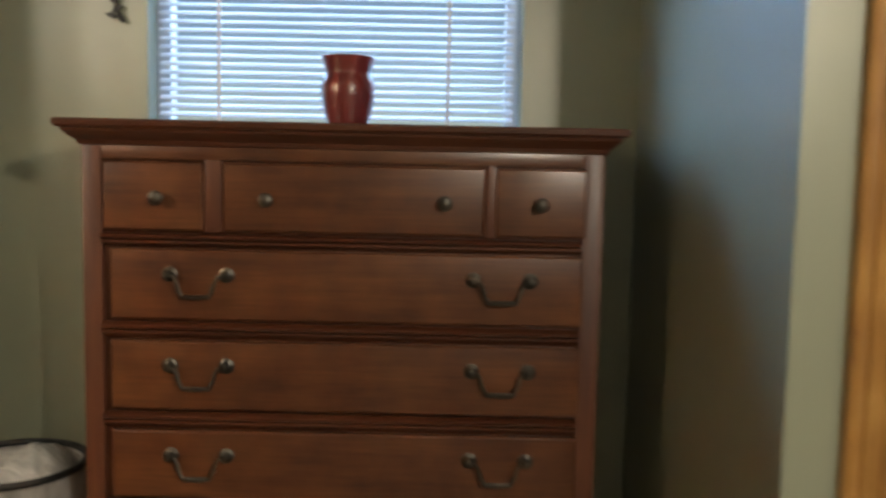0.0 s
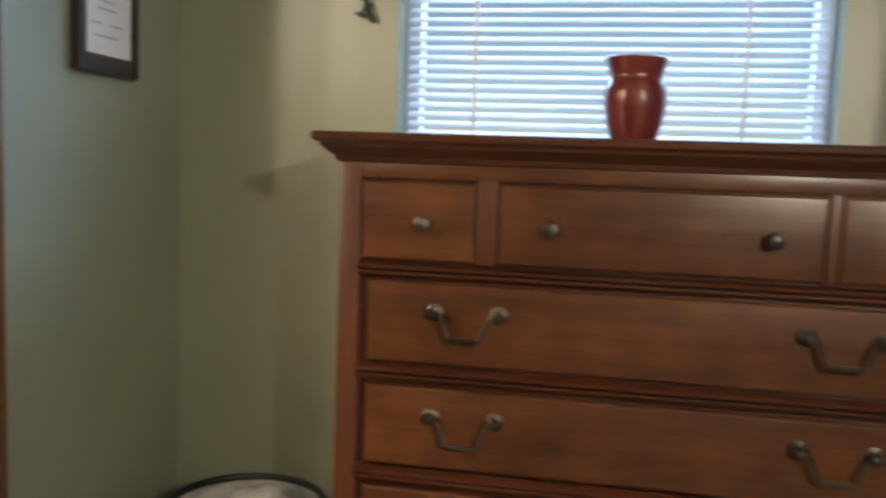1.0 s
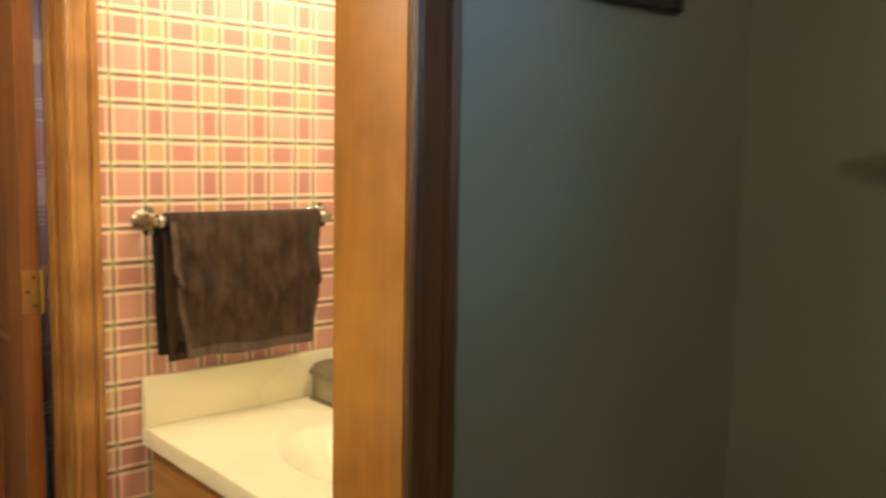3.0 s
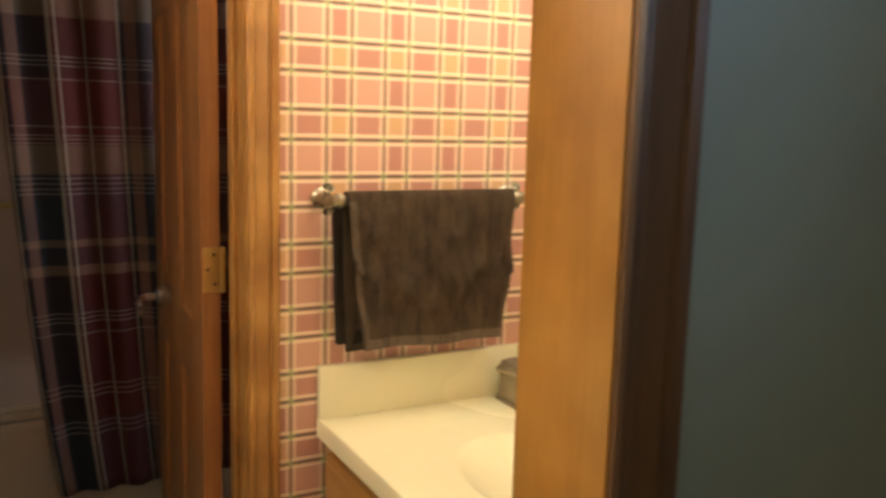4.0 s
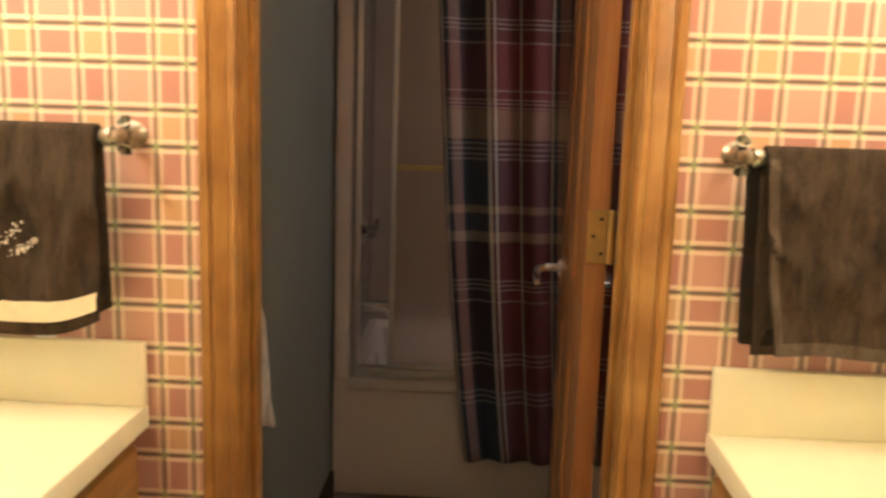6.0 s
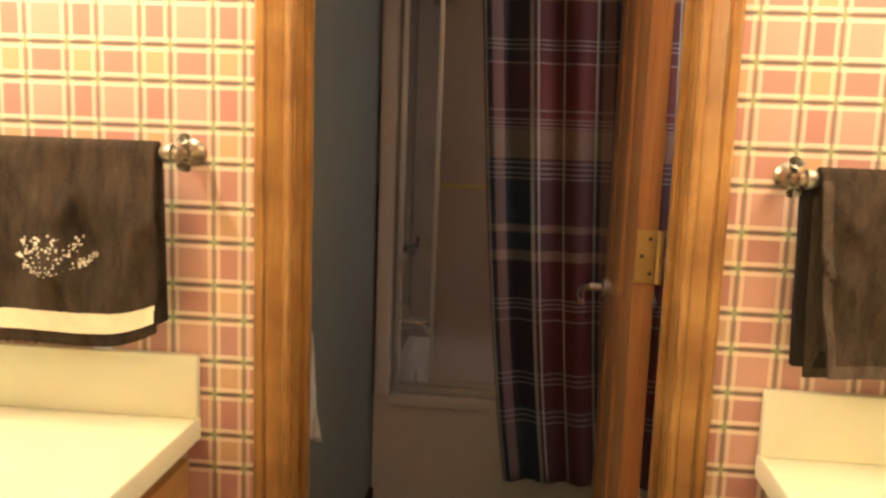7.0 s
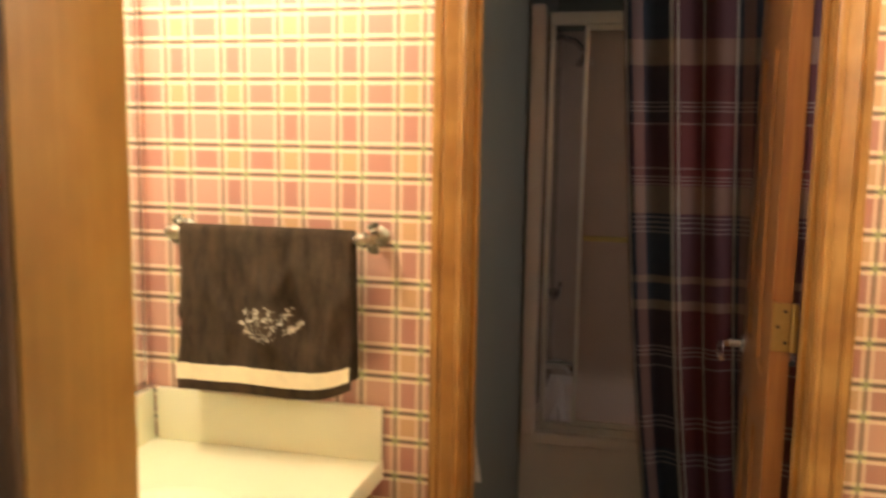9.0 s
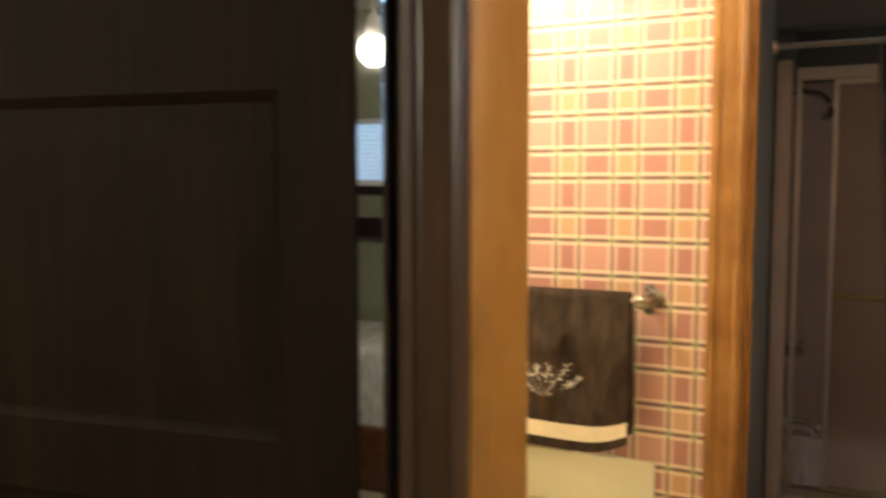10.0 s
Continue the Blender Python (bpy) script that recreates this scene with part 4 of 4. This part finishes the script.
for ty, tz in ((-0.049, 0.050), (-0.022, 0.055), (0.004, 0.053), (0.034, 0.052), (-0.062, 0.026), (-0.046, 0.012), (0.060, 0.030), (0.046, 0.018), (0.020, 0.034)):
    for k in range(9):
        f = k / 8
        y, z = -0.160 + ty * f ** 0.8, 1.026 + tz * f
        stitch(y, z, 0.0013 + 0.0008 * f)
        if k > 4:
            for _ in range(3):
                stitch(y + random.uniform(-0.007, 0.007), z + random.uniform(-0.006, 0.006), random.uniform(0.0014, 0.0027))
part("embroidery", emb, THREAD, tl, "cream embroidered flower sprig", 60)
part("care_tag", box(0.062, -0.115, 0.905, 0.064, -0.085, 0.918), MAT_BOARD, tl, "white care tag", 0)

# silver box on the counter
tb = thing("trinket_box", (0.095, 1.333, 0.785), "embossed tarnished silver box with a knob on its lid", "box")
part("case", box(0.048, 1.300, 0.790, 0.142, 1.390, 0.845, 0.006, 2), SILVER_BOX, tb)
part("base_rim", box(0.044, 1.296, 0.7855, 0.146, 1.394, 0.793, 0.003), SILVER_BOX, tb)
bm = bmesh.new()
rings = [[(0.095 + sx * a, 1.345 + sy * b, z) for sx, sy in ((-1, -1), (1, -1), (1, 1), (-1, 1))] for a, b, z in ((0.050, 0.048, 0.847), (0.051, 0.049, 0.855), (0.045, 0.043, 0.862), (0.042, 0.041, 0.872), (0.025, 0.026, 0.880), (0.010, 0.012, 0.884))]
lid = part("lid", ring_skin(bm, rings), SILVER_BOX, tb, "", 30)
part("knob", lathe([(0.0, 0.883), (0.007, 0.884), (0.004, 0.889), (0.010, 0.897), (0.011, 0.903), (0.006, 0.910), (0.0, 0.914)], (0.095, 1.345, 0), "z", 14), SILVER_BOX, lid)
for k in range(9):
    yy = 1.308 + k * 0.0092
    part("boss", lathe([(0.0, 0.0), (0.0055, 0.0), (0.004, 0.003), (0.0, 0.004)], (0.142, yy, 0.817 + 0.010 * (k % 2)), "x", 8), SILVER_BOX, tb)

# ---- shower room ----
tub = thing("bathtub", (TX - 0.37, (TY0 + TY1) / 2, 0), "beige alcove bathtub with a moulded surround", "bathtub")
bm = bmesh.new()
ya, yb, xa, xb = TY0 + 0.003, TY1 - 0.003, -2.09, TX
rings = []
for ins, z in ((0.004, 0.0), (0.0, 0.02), (0.0, 0.388), (0.008, 0.400), (0.05, 0.402), (0.075, 0.380), (0.10, 0.20), (0.15, 0.09), (0.25, 0.075)):
    rings.append([(xa + ins, ya + ins, z), (xb - ins, ya + ins, z), (xb - ins, yb - ins, z), (xa + ins, yb - ins, z)])
part("basin", ring_skin(bm, rings), TUB, tub, "", 30)
part("front_lip", box(TX - 0.02, TY0 + 0.052, 0.366, TX + 0.022, TY1 - 0.003, 0.402, 0.010), TUB, tub)
part("surround_end", box(-2.09, TY0 + 0.003, 0.39, TX - 0.002, TY0 + 0.022, 1.83, 0.004), SURROUND, tub)
part("surround_back", box(-2.095, TY0 + 0.022, 0.39, -2.075, TY1 - 0.022, 1.83, 0.004), SURROUND, tub)
part("surround_flange", box(TX - 0.03, TY0 + 0.003, 0.39, TX + 0.012, TY0 + 0.054, 1.83, 0.012, 3), TUB, tub, "beige rounded flange")

sh = thing("shower_door", (TX - 0.03, 0.5, 0.392), "chrome framed sliding shower door with rippled glass", "shower door")
part("bottom_track", box(TX - 0.05, TY0 + 0.066, 0.403, TX - 0.005, TY1 - 0.02, 0.428, 0.003), ALUMINIUM, sh)
part("top_track", box(TX - 0.05, TY0 + 0.066, 1.765, TX - 0.005, TY1 - 0.02, 1.803, 0.003), ALUMINIUM, sh)
part("wall_channel", box(TX - 0.05, TY0 + 0.067, 0.428, TX - 0.012, TY0 + 0.080, 1.765, 0.002), ALUMINIUM, sh)
for y0, y1, xo in ((0.268, 0.93, -0.020), (0.80, 1.56, -0.040)):
    pn = part("sliding_panel", box(TX + xo - 0.003, y0 + 0.01, 0.44, TX + xo + 0.003, y1 - 0.01, 1.755), RIPPLED, sh, "rippled obscure glass", 0)
    pn.visible_shadow = False
    for d in ((TX + xo - 0.008, y0, 0.430, TX + xo + 0.008, y0 + 0.014, 1.763), (TX + xo - 0.008, y1 - 0.014, 0.430, TX + xo + 0.008, y1, 1.763), (TX + xo - 0.008, y0 + 0.014, 0.430, TX + xo + 0.008, y1 - 0.014, 0.446), (TX + xo - 0.008, y0 + 0.014, 1.745, TX + xo + 0.008, y1 - 0.014, 1.763)):
        part("edge_frame", box(*d, 0.002), ALUMINIUM, pn)
    if y0 < 0.5:
        part("towel_rail", tube([(TX + 0.02, y0 + 0.02, 1.076), (TX + 0.02, y1 - 0.02, 1.076)], 0.009, 10), BRASS, pn, "brass toned rail")
tap = thing("bath_tap", (-1.78, TY0 + 0.022, 0.8), "chrome bath spout, valve and rail on the surround", "tap")
part("spout", tube([(-1.80, TY0 + 0.022, 0.52), (-1.80, TY0 + 0.08, 0.525), (-1.80, TY0 + 0.12, 0.515), (-1.80, TY0 + 0.135, 0.49)], [0.024, 0.022, 0.020, 0.018], 14), CHROME, tap)
part("valve", lathe([(0.0, 0), (0.05, 0), (0.045, 0.012), (0.022, 0.02), (0.022, 0.055), (0.0, 0.058)], (-1.80, TY0 + 0.022, 0.80), "y", 20), CHROME, tap)
part("valve_lever", tube([(-1.80, TY0 + 0.075, 0.80), (-1.79, TY0 + 0.078, 0.85)], 0.008), CHROME, tap)
part("grab_rail", tube([(-1.36, TY0 + 0.075, 0.640), (-1.36, 0.262, 0.642)], 0.007, 10), CHROME, tap)
hd_ = thing("shower_sprayer", (-1.62, TY0 + 0.03, 1.74), "chrome shower head on a bent arm", "shower head")
part("arm", tube([(-1.62, TY0 + 0.022, 1.74), (-1.62, TY0 + 0.07, 1.755), (-1.61, TY0 + 0.12, 1.74), (-1.60, TY0 + 0.15, 1.71)], 0.010, 10), CHROME, hd_)
part("rose", lathe([(0.0, 0.0), (0.012, 0.0), (0.015, -0.02), (0.035, -0.045), (0.036, -0.055), (0.0, -0.057)], (-1.60, TY0 + 0.16, 1.705), "z", 18), CHROME, hd_)

cr = thing("curtain_rod", (TX + 0.075, 0.85, 1.86), "chrome tension rod above the bathtub", "curtain rod")
part("rod", tube([(TX + 0.075, TY0 + 0.005, 1.862), (TX + 0.075, TY1 - 0.005, 1.862)], 0.011, 12), CHROME, cr)
for y, s in ((TY0 + 0.002, 1), (TY1 - 0.002, -1)):
    part("end_cap", lathe([(0.0, 0), (0.026, 0), (0.024, s * 0.010), (0.013, s * 0.016), (0.0, s * 0.016)], (TX + 0.075, y, 1.862), "y", 16), CHROME, cr)
cu = thing("shower_curtain", (TX + 0.075, 0.8, 1.84), "burgundy and navy plaid cloth shower curtain drawn aside", "shower curtain")
bm = bmesh.new()
uvl = bm.loops.layers.uv.new("UVMap")
NU, NV = 150, 40
grid = []
for j in range(NV + 1):
    w = j / NV
    row = []
    for i in range(NU + 1):
        s = i / NU
        y = 0.388 + (0.10 * w + 0.04 * w ** 4) * (1 - s) + 0.85 * s
        x = TX + 0.085 + (0.010 + 0.005 * w) * math.sin(s * 2 * math.pi * 6.5 + 0.6) + 0.010 * noise.noise(Vector((s * 9, w * 2, 3.3)))
        row.append((bm.verts.new((x, y, 1.845 - w * 1.672)), s * 0.85, 1.845 - w * 1.672))
    grid.append(row)
for a, b in zip(grid, grid[1:]):
    for i in range(NU):
        f = bm.faces.new((a[i][0], a[i + 1][0], b[i + 1][0], b[i][0]))
        for lp, (_, u_, w_) in zip(f.loops, (a[i], a[i + 1], b[i + 1], b[i])):
            lp[uvl].uv = (u_, w_)
clo = part("cloth", bm, CURTAIN, cu, "", 80)
sol = clo.modifiers.new("thickness", "SOLIDIFY")
sol.thickness = 0.002
for k in range(9):
    y = 0.415 + k * 0.102
    part("ring", tube([(TX + 0.075 + 0.020 * math.cos(a), y, 1.858 + 0.022 * math.sin(a)) for a in [2 * math.pi * q / 16 for q in range(17)]], 0.002, 6), CHROME, cu)

wt = thing("bath_towel", (-0.24, TY0 + 0.03, 0.75), "white cotton towel hanging on the shower room wall", "towel")
bm = bmesh.new()
vs = []
for j in range(17):
    w = j / 16
    row = []
    for i in range(25):
        s = i / 24
        out = 0.012 + (0.034 + 0.034 * w) * math.sin(math.pi * min(1.0, 0.15 + s)) * (0.85 + 0.15 * math.sin(s * 13 + 2 * w)) * min(1, w * 3 + 0.3)
        row.append(bm.verts.new((-0.36 + 0.20 * s, TY0 + out, 0.905 - 0.24 * w - 0.025 * math.sin(s * 5) * w)))
    vs.append(row)
for a, b in zip(vs, vs[1:]):
    for i in range(24):
        bm.faces.new((a[i], a[i + 1], b[i + 1], b[i]))
wc = part("cloth", bm, WHITE_CLOTH, wt, "", 80)
sol = wc.modifiers.new("thickness", "SOLIDIFY")
sol.thickness = 0.008
part("hook", tube([(-0.26, TY0 + 0.002, 0.94), (-0.26, TY0 + 0.03, 0.93), (-0.26, TY0 + 0.035, 0.915), (-0.26, TY0 + 0.02, 0.90)], 0.005), CHROME, wt)
rug = thing("bath_mat", (-1.0, 0.5, 0.0), "pale cotton bath mat beside the bathtub", "bath mat")
part("mat", box(-1.27, 0.20, -0.003, -0.86, 0.95, 0.018, 0.007), CREAM_CLOTH, rug)

# ---- bedroom things seen in the wall mirror ----
pl_ = thing("pendant_lamp", (3.02, -1.15, H), "bare bulb pendant lamp with a white socket", "lamp")
part("canopy", lathe([(0.0, H), (0.06, H), (0.055, H - 0.02), (0.0, H - 0.025)], (3.02, -1.15, 0), "z", 20), WHITE_VINYL, pl_)
part("rod", tube([(3.02, -1.15, H - 0.02), (3.02, -1.15, 1.998)], 0.008, 10), WHITE_VINYL, pl_)
part("socket", lathe([(0.0, 2.005), (0.018, 2.005), (0.03, 1.965), (0.03, 1.930), (0.0, 1.930)], (3.02, -1.15, 0), "z", 18), WHITE_VINYL, pl_)
bulb = part("bulb", lathe([(0.0, 1.945), (0.016, 1.945), (0.020, 1.937), (0.042, 1.920), (0.052, 1.895), (0.052, 1.877), (0.040, 1.850), (0.020, 1.835), (0.0, 1.832)], (3.02, -1.15, 0), "z", 20), BULB, pl_, "glowing white bulb", 80)
bulb.visible_shadow = False
bed = thing("bed", (4.2, -1.8, 0), "dark wood bed with a white quilted spread", "bed")
part("headboard", box(4.62, -2.56, 0.0, 4.68, -1.01, 0.64, 0.01), BLACK_FRAME, bed)
part("headboard_rail", box(4.62, -2.56, 1.13, 4.68, -1.01, 1.24, 0.008), BLACK_FRAME, bed)
for yp in (-2.62, -1.01):
    part("headboard_post", box(4.615, yp, 0.0, 4.685, yp + 0.06, 1.28, 0.008), BLACK_FRAME, bed)
part("mattress", box(3.86, -2.58, 0.22, 4.60, -1.02, 0.66, 0.05, 3), WHITE_CLOTH, bed, "white bedspread")
part("footboard", box(3.80, -2.62, 0.0, 3.855, -0.98, 0.30, 0.01), CHERRY, bed, "reddish wood side rail")

# unseen wardrobe, added so the mirror strip reflects something dark
wr = thing("wardrobe", (3.45, -2.34, 0), "tall dark wardrobe added to darken the mirror strip's reflection", "wardrobe")
part("carcass", box(3.16, -2.74, 0.06, 3.72, -1.93, 1.90, 0.004), BLACK_FRAME, wr)
part("plinth", box(3.18, -2.72, 0.0, 3.70, -1.95, 0.06), BLACK_FRAME, wr, "", 0)
part("cornice", box(3.14, -2.745, 1.90, 3.74, -1.91, 1.945, 0.012, 3), BLACK_FRAME, wr)
for ya_, yb_, ky in ((-2.72, -2.345, -2.37), (-2.325, -1.95, -2.30)):
    wd = part("door", box(3.142, ya_, 0.10, 3.159, yb_, 1.87, 0.003), BLACK_FRAME, wr)
    part("raised_panel", box(3.136, ya_ + 0.06, 0.17, 3.143, yb_ - 0.06, 1.80, 0.003), BLACK_FRAME, wd)
    part("knob", lathe([(0.0, 0), (0.006, 0), (0.005, -0.010), (0.012, -0.016), (0.010, -0.022), (0.0, -0.025)], (3.142, ky, 1.0), "x", 14), PEWTER, wd)
